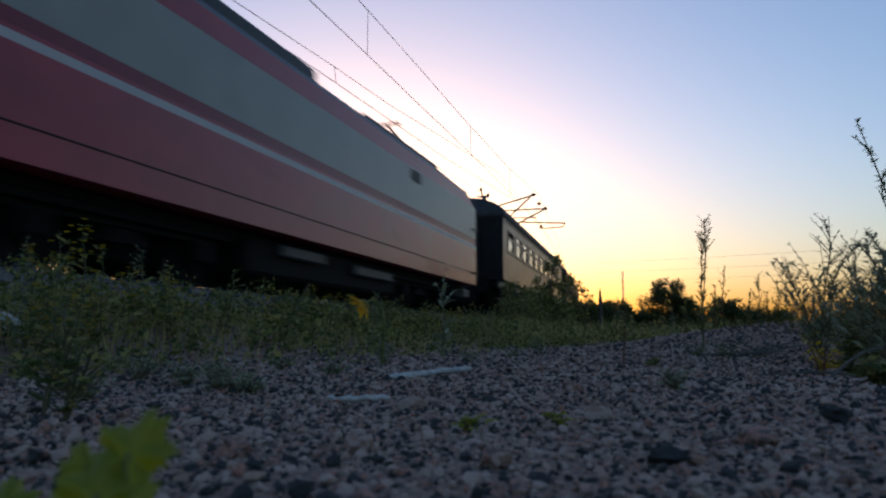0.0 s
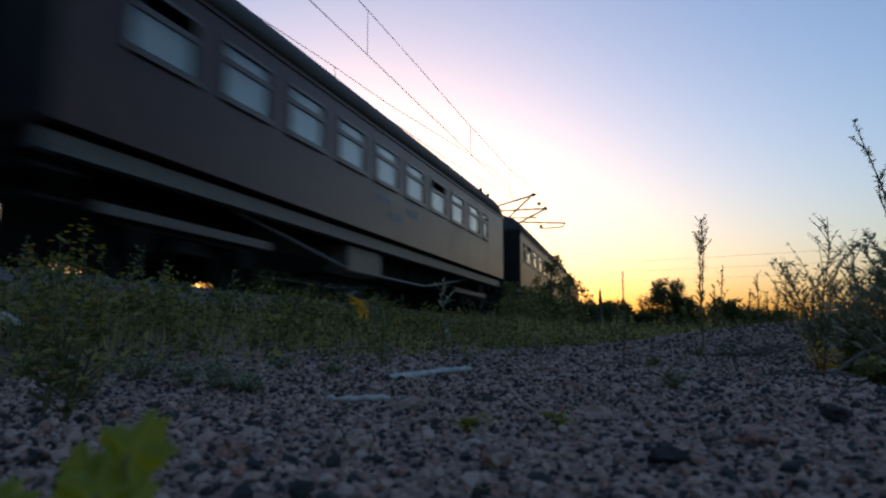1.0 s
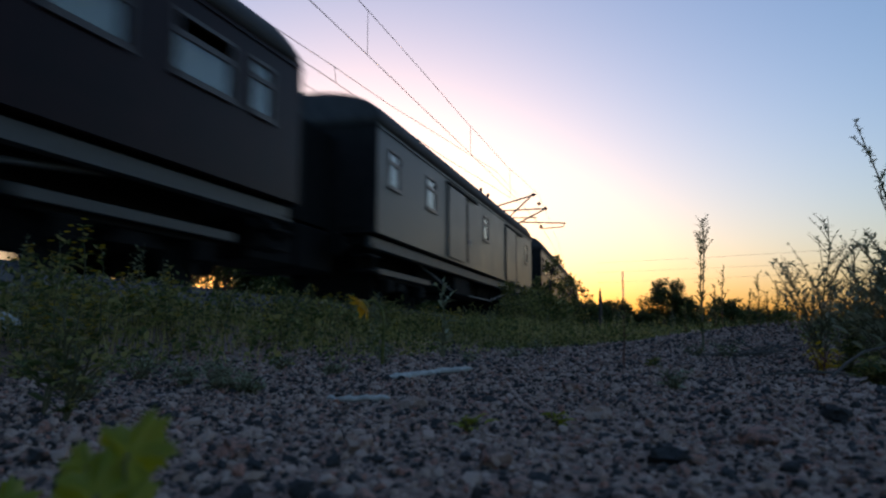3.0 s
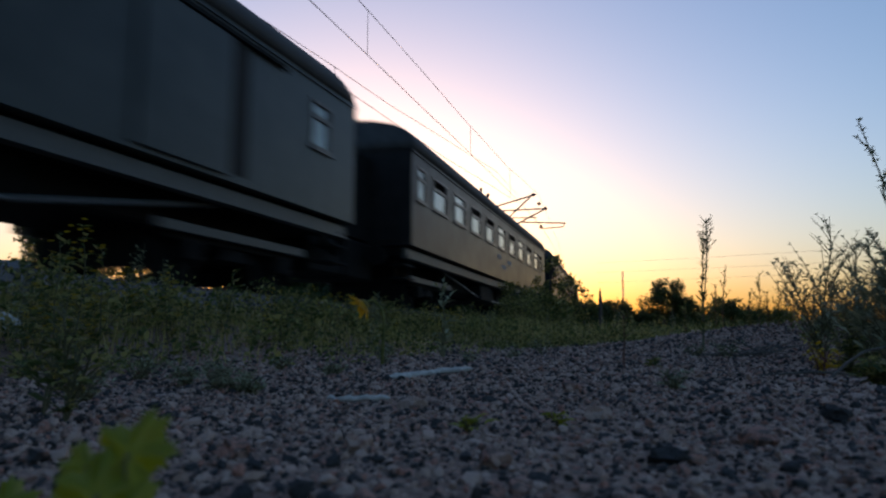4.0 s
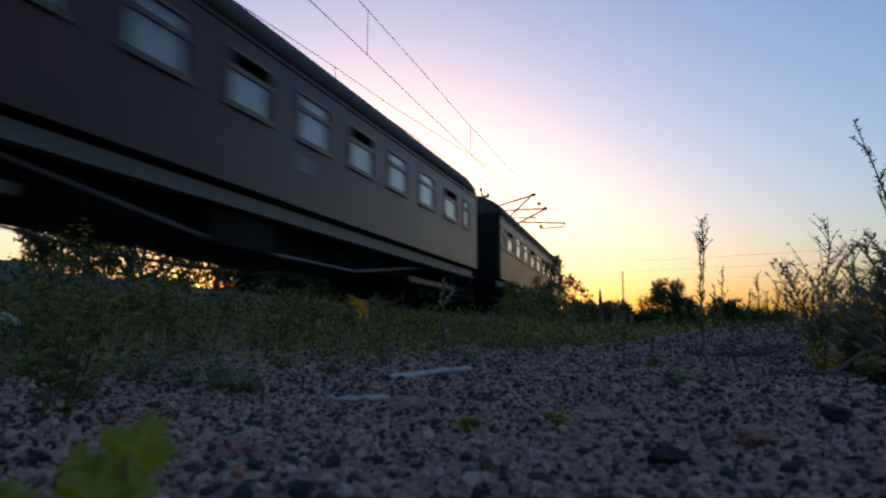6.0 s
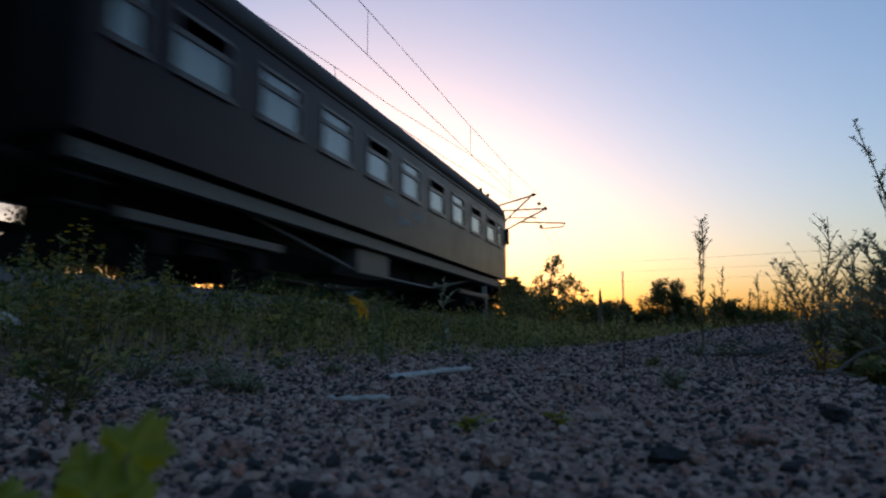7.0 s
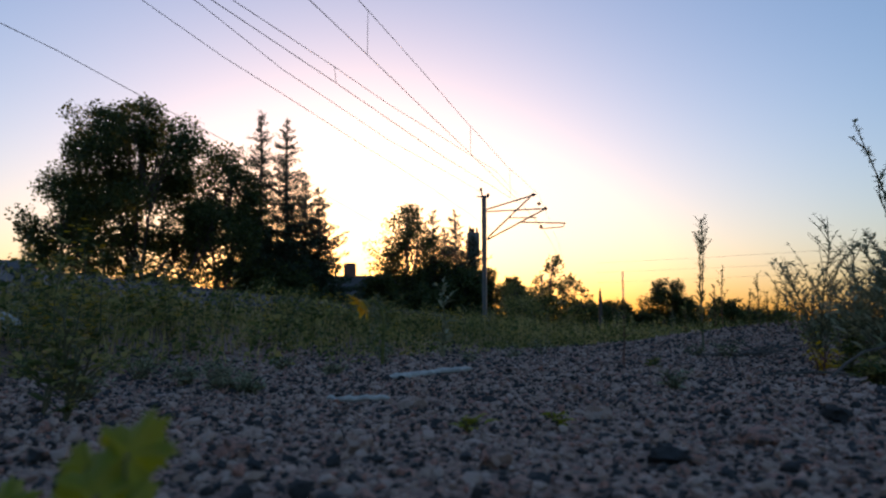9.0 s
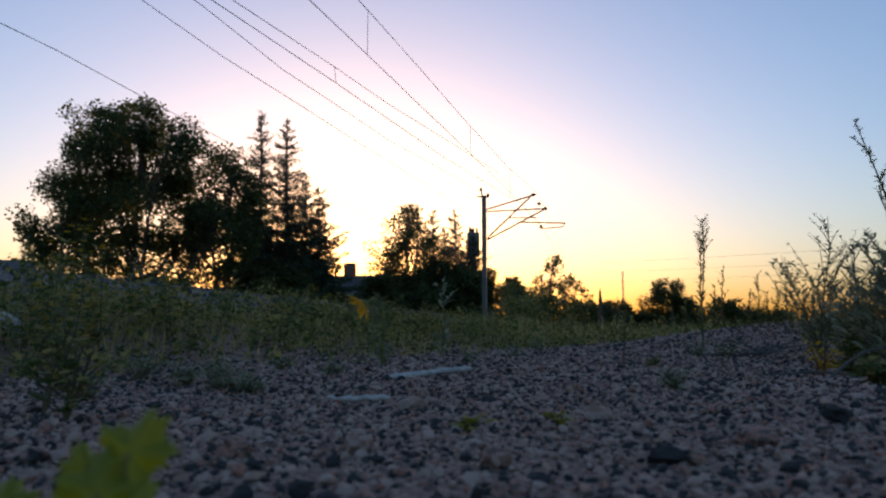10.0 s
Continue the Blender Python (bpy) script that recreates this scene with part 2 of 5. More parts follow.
def stone_shape(seed, sub=1):
    bm = bmesh.new()
    bmesh.ops.create_icosphere(bm, subdivisions=sub, radius=1.0)
    rng = np.random.default_rng(seed)
    for v in bm.verts:
        v.co *= rng.uniform(0.52, 1.2)
    tv = np.array([v.co[:] for v in bm.verts])
    tf = [[v.index for v in f.verts] for f in bm.faces]
    bm.free()
    return tv, tf


def scatter_stone(V, F, tv, tf, rng, at, r):
    e = Euler(rng.uniform(0, 6.28, 3)).to_matrix()
    sc = np.array([rng.uniform(0.75, 1.35), rng.uniform(0.7, 1.1), rng.uniform(0.5, 0.9)]) * r
    p = ((tv * sc) @ np.array(e).T) * np.array([1, 1, 0.72]) + np.array(at)
    b = len(V)
    V.extend(map(tuple, p.tolist()))
    F.extend([[i + b for i in f] for f in tf])


build_track()


def build_gravel():
    """The nearest stones one by one, the rest of the field as one loose mass."""
    rng = np.random.default_rng(11)
    shapes = [stone_shape(20 + i) for i in range(5)]
    meshes = [soup("gravel_stone", tv.tolist(), tf, M["stone_each"]) for tv, tf in shapes]
    shown, V, F = 0, [], []
    # rows of growing spacing away from the camera
    r = 0.42
    while r < 11.0:
        gap = 0.0162 + 0.0042 * max(0, r - 1.2)
        a = -0.66
        while a < 0.66:
            a += gap / r * rng.uniform(0.75, 1.2)
            rr = r + rng.uniform(-0.5, 0.5) * gap
            x, y = rr * math.sin(a), rr * math.cos(a)
            o = offset_at(x, y)
            if o < 4.3 or (o < 5.2 and rng.random() < (5.2 - o) * 0.9):
                continue
            size = gap * rng.choice([0.25, 0.35, 0.46, 0.6, 0.88], p=[0.3, 0.34, 0.22, 0.1, 0.04])
            z = ground_z(x, y) + size * rng.uniform(-0.1, 0.42)
            k = rng.integers(5)
            if r < 0.95 and abs(a) < 0.5 and shown < 300 and rng.random() < 0.45:
                ob = new("gravel_stone", meshes[k])
                sc = Vector((rng.uniform(0.8, 1.3), rng.uniform(0.75, 1.1), rng.uniform(0.55, 0.85))) * size
                ob.matrix_basis = Matrix.LocRotScale((x, y, z), Euler(rng.uniform(0, 6.28, 3)), sc)
                ob.parent = ground
                shown += 1
            else:
                scatter_stone(V, F, *shapes[k], rng, (x, y, z), size)
        r += gap * 0.92
    r = 0.25                                # the yard goes on beside and behind, more thinly
    while r < 3.0:
        a = 0.66
        while a < 2 * math.pi - 0.66:
            a += 0.037 / r * rng.uniform(0.75, 1.2)
            rr = r + rng.uniform(-0.018, 0.018)
            x, y = rr * math.sin(a), rr * math.cos(a)
            size = 0.0175 * rng.choice([0.5, 0.65, 0.85, 1.1])
            scatter_stone(V, F, *shapes[rng.integers(5)], rng, (x, y, ground_z(x, y) + size * rng.uniform(-0.1, 0.4)), size)
        r += 0.034
    tagged(new("gravel", soup("gravel", V, F, M["stone"])), "grey and pink crushed granite gravel", "gravel", kind="stuff")


M["stone_each"] = material("crushed_granite_piece", [(0.036, 0.031, 0.03), (0.23, 0.14, 0.112), (0.46, 0.205, 0.148), (0.085, 0.064, 0.057), (0.38, 0.21, 0.158), (0.43, 0.28, 0.22)], 0.7, 0.85, bump=0.35, bump_scale=5, per_object=0.95, depth=0.1)


# ---------------------------------------------------------------- the train
WIDE = 1.55                       # half width of the bodies
SILL, HEADZ, EAVE, FLOOR = 2.29, 3.12, 3.456, 1.19


def roof_profile(n=14, half=1.63, z0=EAVE, rise=0.8):
    return [(half * math.cos(math.pi * i / n) * 1.0, z0 + rise * math.sin(math.pi * i / n) ** 0.85) for i in range(n + 1)]


def vaulted_roof(length, rise=0.8):
    """Arched roof with domed ends and a thin eave."""
    bm = bmesh.new()
    stations = [(0.0, 0.93, 0.97), (0.1, 0.97, 0.99), (0.35, 0.99, 1.0), (0.75, 1.0, 1.0), (length - 0.75, 1.0, 1.0), (length - 0.35, 0.9, 0.99), (length - 0.12, 0.74, 0.97), (length, 0.55, 0.95)]
    rings = []
    for y, k, w in stations:
        p = roof_profile(rise=rise * k)
        rings.append([bm.verts.new((x * w, y, z)) for x, z in p] + [bm.verts.new((-1.5 * w, y, EAVE - 0.05)), bm.verts.new((1.5 * w, y, EAVE - 0.05))])
    n = len(rings[0])
    for a, b in zip(rings, rings[1:]):
        for i in range(n):
            bm.faces.new((a[i], a[(i + 1) % n], b[(i + 1) % n], b[i]))
    bm.faces.new(rings[0])
    bm.faces.new(rings[-1])
    return bm


def side_wall(bm, x0, x1, length, openings, tops=HEADZ):
    """A wall with openings: (start, end, sill, head)."""
    y = 0.06
    for a, b, z0, z1 in openings:
        box(bm, x0, x1, y, a, FLOOR, EAVE)
        box(bm, x0, x1, a, b, FLOOR, z0)
        box(bm, x0, x1, a, b, z1, EAVE)
        y = b
    box(bm, x0, x1, y, length - 0.06, FLOOR, EAVE)


_shared = {}


def shared(key, make):
    if key not in _shared:
        _shared[key] = make()
    return _shared[key]


def add_window(coach, a, b, z0, z1, side, kind):
    """Sash window: frame with a transom, two panes and a drawn blind; kind 'o' has its top light slid open."""
    w, h = round(b - a, 2), round(z1 - z0, 2)
    split = h * 0.66

    def frame_mesh():
        bm = bmesh.new()
        t = 0.055
        box(bm, -0.035, 0.02, 0, w, 0, t)
        box(bm, -0.035, 0.02, 0, w, h - t, h)
        box(bm, -0.035, 0.02, 0, t, t, h - t)
        box(bm, -0.035, 0.02, w - t, w, t, h - t)
        bmesh.ops.remove_doubles(bm, verts=bm.verts[:], dist=1e-4)
        return mesh_of("window", bm, M["frame"])

    f = new("window", shared(("f", w, h), frame_mesh))
    f.parent = coach
    f.matrix_basis = pose(WIDE * side, a if side > 0 else b, z0, 0, 0, 0 if side > 0 else 180)
    part("transom", shared(("t", w, h), lambda: mesh_of("transom", box(bmesh.new(), -0.03, 0.012, 0.055, w - 0.055, split - 0.04, split + 0.04), M["frame"])), None, f)
    part("sill", shared(("s", w, h), lambda: mesh_of("sill", box(bmesh.new(), -0.01, 0.045, -0.03, w + 0.03, -0.045, -0.004), M["frame"])), None, f)
    low = shared(("l", w, h), lambda: mesh_of("lower_pane", box(bmesh.new(), -0.02, -0.014, 0.05, w - 0.05, 0.05, split - 0.035), M["glass"]))
    part("lower_pane", low, None, f)
    if kind != "o":
        part("upper_pane", shared(("u", w, h), lambda: mesh_of("upper_pane", box(bmesh.new(), -0.02, -0.014, 0.05, w - 0.05, split + 0.035, h - 0.05), M["glass"])), None, f)
    top = split if kind == "o" else h - 0.02

    def blind_mesh():
        bm = bmesh.new()
        n = 14
        rows = []
        for z in (0.03, top):
            rows.append([bm.verts.new((-0.1 + 0.012 * math.sin(i * 2.1), 0.02 + (w - 0.04) * i / n, z)) for i in range(n + 1)])
            rows.append([bm.verts.new((-0.106 + 0.012 * math.sin(i * 2.1), 0.02 + (w - 0.04) * i / n, z)) for i in range(n + 1)])
        for r0, r1 in ((0, 2), (1, 3)):
            for i in range(n):
                bm.faces.new((rows[r0][i], rows[r0][i + 1], rows[r1][i + 1], rows[r1][i]))
        return mesh_of("blind", bm, M["blind"])

    part("blind", shared(("b", w, h, kind == "o"), blind_mesh), None, f, "pale drawn cloth blind")


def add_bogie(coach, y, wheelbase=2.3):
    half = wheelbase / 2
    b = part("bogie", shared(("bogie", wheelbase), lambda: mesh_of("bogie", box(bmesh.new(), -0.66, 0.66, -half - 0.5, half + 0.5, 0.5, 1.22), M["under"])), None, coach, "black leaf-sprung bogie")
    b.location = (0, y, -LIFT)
    for x in (-1.0, 1.0):
        out = 0.08 if x > 0 else -0.08
        part("side_frame", shared(("sf", wheelbase, x), lambda: mesh_of("side_frame", bevel(box(bmesh.new(), x - 0.06, x + 0.06, -half - 0.45, half + 0.45, 0.62, 0.8), 0.015), M["under"])), None, b)

        def spring():
            bm = bmesh.new()
            for k in range(5):
                box(bm, x - 0.05, x + 0.05, -0.42 + k * 0.05, 0.42 - k * 0.05, 0.44 + k * 0.033, 0.4735 + k * 0.033)
            return mesh_of("leaf_spring", bm, M["under"])

        tagged(part("leaf_spring", shared(("ls", x), spring), None, b), kind="stuff")
        for q in (-half, half):
            part("axle_box", shared(("ab", x, q), lambda: mesh_of("axle_box", bevel(box(bmesh.new(), x - 0.12 + out, x + 0.12 + out, q - 0.15, q + 0.15, 0.34, 0.62), 0.02), M["under"])), None, b)
    for q in (-half - 0.62, half + 0.58):
        part("brake_beam", shared(("bb", q), lambda: mesh_of("brake_beam", box(bmesh.new(), -0.95, 0.95, q, q + 0.04, 0.22, 0.62), M["under"])), None, b)
    for x in (-1.17, 1.08):
        part("side_beam", shared(("beam", wheelbase, x), lambda: mesh_of("side_beam", bevel(box(bmesh.new(), x, x + 0.09, -wheelbase / 2 - 0.7, wheelbase / 2 + 0.7, 0.7, 0.84), 0.012), M["sole"] if wheelbase < 2.5 else M["under"])), None, b, "dusty grey bogie side beam")

    def wheels():
        bm = bmesh.new()
        rod(bm, [(-1.1, 0, 0), (1.1, 0, 0)], 0.07, 10)
        for x in (-0.8, 0.8):
            s = 1 if x > 0 else -1
            rod(bm, [(x - s * 0.07, 0, 0), (x - s * 0.045, 0, 0), (x - s * 0.04, 0, 0), (x + s * 0.065, 0, 0)], [0.49, 0.49, 0.46, 0.455], 28)
            for k in range(6):
                a = k * math.pi / 3
                rod(bm, [(x + s * 0.07, 0.1 * math.cos(a), 0.1 * math.sin(a)), (x + s * 0.075, 0.36 * math.cos(a), 0.36 * math.sin(a))], 0.035, 6)
        return mesh_of("wheelset", bm, M["under"])

    for q in (-wheelbase / 2, wheelbase / 2):
        w = new("wheelset", shared("wheelset", wheels))
        w.parent = b
        w.location = (0, q, 0.46)
        WHEELS.append((w, q))


WHEELS = []


def coach_shell(name, label, length, openings, kinds, paint, ahead=0.5, behind=0.5, box_paint="under"):
    c = thing(name, label, "railway coach", group="coaches of the train")
    bm = bmesh.new()
    side_wall(bm, WIDE - 0.06, WIDE, length, openings)
    side_wall(bm, -WIDE, -WIDE + 0.06, length, openings)
    box(bm, -WIDE + 0.06, WIDE - 0.06, 0.06, length - 0.06, FLOOR, FLOOR + 0.06)
    for x in (-WIDE - 0.025, WIDE - 0.002):
        box(bm, x, x + 0.027, 0.02, length - 0.02, EAVE - 0.09, EAVE - 0.01)
    bmesh.ops.remove_doubles(bm, verts=bm.verts[:], dist=1e-4)
    part("body", bm, paint, c)
    part("roof", vaulted_roof(length), M["roof"], c, "sooty black arched roof", True)
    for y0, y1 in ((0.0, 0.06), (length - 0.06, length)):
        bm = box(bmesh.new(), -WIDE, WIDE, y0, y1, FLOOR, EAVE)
        part("end_wall", bm, M["endwall"], c, "near-black coach end")
    for y, s in ((0.0, -1), (length, 1)):
        bm = bmesh.new()
        rings = []
        for k in range(9):
            w, d = (0.56, 3.3) if k % 2 else (0.48, 3.22)
            yy = y + s * (0.002 + k * (ahead if s < 0 else behind) / 8)
            rings.append([bm.verts.new(q) for q in ((-w, yy, 1.28), (-w, yy, d), (w, yy, d), (w, yy, 1.28))])
        for r0, r1 in zip(rings, rings[1:]):
            for k in range(4):
                bm.faces.new((r0[k], r0[(k + 1) % 4], r1[(k + 1) % 4], r1[k]))
        bm.faces.new(rings[0])
        bm.faces.new(rings[-1])
        part("gangway_bellows", bm, M["under"], c, "folded black gangway bellows")
        y0, y1 = sorted((y + s * 0.004, y + s * (ahead if s < 0 else behind)))
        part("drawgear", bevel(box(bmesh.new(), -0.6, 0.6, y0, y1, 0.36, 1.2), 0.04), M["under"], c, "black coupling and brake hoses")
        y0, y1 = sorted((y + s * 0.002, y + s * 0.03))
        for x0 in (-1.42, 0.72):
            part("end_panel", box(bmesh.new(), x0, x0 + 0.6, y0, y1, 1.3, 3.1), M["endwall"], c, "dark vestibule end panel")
        for x in (-0.9, 0.9):
            bm = rod(bmesh.new(), [(x, y, 0.9), (x, y + s * 0.5, 0.9), (x, y + s * 0.5, 0.9), (x, y + s * 0.56, 0.9)], [0.09, 0.07, 0.23, 0.22], 14)
            part("buffer", bm, M["under"], c)
        for x in (-1.0, 1.0):
            x0, x1 = sorted((x * 1.02, x * 1.42))
            y0, y1 = sorted((y + s * 0.02, y + s * -0.62))
            bm = box(bmesh.new(), x0, x1, y0, y1, 0.42, 0.46)
            box(bm, x0, x1, y0, y1, 0.72, 0.76)
            for xs in (x0, x1 - 0.025):
                box(bm, xs, xs + 0.025, (y0 + y1) / 2 - 0.02, (y0 + y1) / 2 + 0.02, 0.42, 1.0)
            part("step", bm, M["under"], c, "black steel entrance step")
    # underframe
    for x in (-1.36, 1.36):
        bm = box(bmesh.new(), x - 0.05, x + 0.05, 0.1, length - 0.1, 0.93, 1.12)
        box(bm, x - 0.09, x + 0.09, 0.1, length - 0.1, 0.9, 0.93)
        part("solebar", bm, M["sole"], c, "dusty grey steel solebar")
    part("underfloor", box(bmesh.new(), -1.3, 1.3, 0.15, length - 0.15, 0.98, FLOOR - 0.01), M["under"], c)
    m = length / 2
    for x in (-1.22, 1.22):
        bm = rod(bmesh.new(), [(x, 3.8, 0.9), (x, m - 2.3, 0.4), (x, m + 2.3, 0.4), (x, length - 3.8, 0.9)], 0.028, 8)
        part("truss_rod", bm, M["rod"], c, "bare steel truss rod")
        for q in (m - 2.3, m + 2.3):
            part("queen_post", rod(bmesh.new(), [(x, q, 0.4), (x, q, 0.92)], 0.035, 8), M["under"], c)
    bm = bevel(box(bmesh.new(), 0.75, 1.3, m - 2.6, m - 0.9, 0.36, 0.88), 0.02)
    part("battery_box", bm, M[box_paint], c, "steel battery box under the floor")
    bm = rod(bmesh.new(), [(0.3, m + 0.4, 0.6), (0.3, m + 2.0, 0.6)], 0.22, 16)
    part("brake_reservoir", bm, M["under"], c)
    # solid blocks added to darken the gaps below the floor
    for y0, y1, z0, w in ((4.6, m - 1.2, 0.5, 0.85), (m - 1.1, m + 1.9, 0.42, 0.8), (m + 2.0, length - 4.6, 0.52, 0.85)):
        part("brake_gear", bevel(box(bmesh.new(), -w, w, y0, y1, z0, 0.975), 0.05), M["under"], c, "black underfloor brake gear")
    for y in (3.0, length - 3.0):
        add_bogie(c, y)
    for i, (a, b, z0, z1) in enumerate(openings):
        for side in (1, -1):
            add_window(c, a, b, z0, z1, side, kinds[i % len(kinds)] if side > 0 else "c")
    # roof ventilators
    for i in range(4):
        y = length * (0.14 + 0.24 * i)
        bm = rod(bmesh.new(), [(0.5, y, EAVE + 0.5), (0.5, y, EAVE + 0.66), (0.5, y, EAVE + 0.66), (0.5, y, EAVE + 0.76)], [0.06, 0.06, 0.14, 0.11], 10)
        part("ventilator", bm, M["roof"], c)
    return c


def wide_windows(first, pitch, count, width, extra=()):
    return sorted([(round(first + pitch * i, 3), round(first + pitch * i + width, 3), SILL, HEADZ) for i in range(count)] + [(a, b, SILL, HEADZ) for a, b in extra])


def add_marks(c, at):
    """Faded inscription panels below the windows, unreadable: plain bars."""
    for dy, z0, w, h in ((0.0, 1.9, 0.62, 0.17), (0.75, 1.6, 0.72, 0.16), (1.75, 1.86, 0.8, 0.15)):
        part("inscription", box(bmesh.new(), WIDE + 0.001, WIDE + 0.005, at + dy, at + dy + w, z0, z0 + h), M["mark"], c, "faded pale inscription bar")


def build_coaches():
    out = {}
    brown = "brown wooden passenger coach with sash windows and truss rods"
    out["A"] = coach_shell("passenger_coach", brown, 20.3, wide_windows(1.04, 1.815, 9, 1.25, [(17.35, 17.95)]), "occcccoccc", M["faded"], 0.12, 1.7, "sole")
    add_marks(out["A"], 8.4)
    out["B"] = coach_shell("passenger_coach", brown, 21.15, wide_windows(1.95, 2.013, 9, 1.25, [(0.8, 1.4), (19.7, 20.3)]), "ooccoocococ", M["coach"], 1.7, 1.5)
    add_marks(out["B"], 10.1)
    out["C"] = coach_shell("baggage_coach", "plain grey-green baggage coach with few windows and sliding doors", 18.76,
                           [(0.7, 1.4, 2.25, 3.08), (3.35, 4.15, 2.25, 3.08), (9.4, 10.15, 2.25, 3.08), (17.05, 17.75, 2.25, 3.08)], "cccc", M["baggage"], 1.5, 1.5)
    for a, b in ((5.2, 7.0), (12.95, 14.75)):
        d = part("sliding_door", bevel(box(bmesh.new(), WIDE + 0.012, WIDE + 0.05, a, b, 1.25, 3.2), 0.008), M["baggage"], out["C"], "grey-green sliding baggage door")
        part("door_rail", box(bmesh.new(), WIDE + 0.002, WIDE + 0.07, a - 0.1, b + 1.4, 3.22, 3.28), M["under"], d)
        # flat dark strip on the closed wall stands for the shade inside the slot
        part("door_opening", box(bmesh.new(), WIDE + 0.001, WIDE + 0.007, b + 0.03, b + 0.45, 1.3, 3.18), M["endwall"], d, "dark strip painted for the shaded slot beside the door")
    add_marks(out["C"], 5.2)
    out["D"] = coach_shell("passenger_coach", brown, 21.2, wide_windows(1.72, 2.01, 9, 1.25, [(0.45, 1.1), (19.48, 20.1)]), "cocoocococo", M["coach"], 1.5, 1.5)
    add_marks(out["D"], 9.6)
    out["E"] = coach_shell("passenger_coach", "lighter brown wooden passenger coach with sash windows", 21.1, wide_windows(1.87, 1.985, 9, 1.15, [(0.6, 1.25), (19.6, 20.2)]), "occcococcoc", M["faded"], 1.5, 1.65)
    part("inscription", box(bmesh.new(), WIDE + 0.001, WIDE + 0.005, 9.75, 10.35, 1.78, 2.05), M["mark"], out["E"], "faded pale inscription bar")
    out["F"] = coach_shell("passenger_coach", brown, 20.45, wide_windows(1.42, 2.005, 9, 1.25, [(0.35, 0.95), (19.15, 19.7)]), "coccococooc", M["coach"], 1.65, 0.1, "sole")
    add_marks(out["F"], 8.45)
    tail = part("tail_board", box(bmesh.new(), 1.3, 1.66, 20.46, 20.51, 2.5, 3.05), M["endwall"], out["F"], "dark square tail signal board")
    part("lamp_bracket", rod(bmesh.new(), [(1.4, 20.45, 2.48), (1.4, 20.6, 2.48)], 0.03, 6), M["under"], tail)
    # door with its window, and the orange hose, on the first coach's leading end
    e = part("end_door", bevel(box(bmesh.new(), 0.08, 0.76, -0.19, -0.13, 1.3, 3.28), 0.01), M["endwall"], out["A"], "dark end door with a window")
    part("door_pane", box(bmesh.new(), 0.24, 0.6, -0.205, -0.198, 2.35, 3.1), M["glass"], e)
    # pale sheet added behind the pane to imitate its reflection of the sky
    part("door_blind", box(bmesh.new(), 0.24, 0.6, -0.196, -0.192, 2.35, 3.1), M["mark"], e, "pale backing standing in for sky reflected in the door window")
    part("hose", rod(bmesh.new(), [(0.3, -0.3, 1.98), (0.34, -0.55, 1.84), (0.34, -0.5, 1.62)], [0.1, 0.15, 0.09], 10), M["orange"], out["A"], "orange rubber hose cover")
    return out


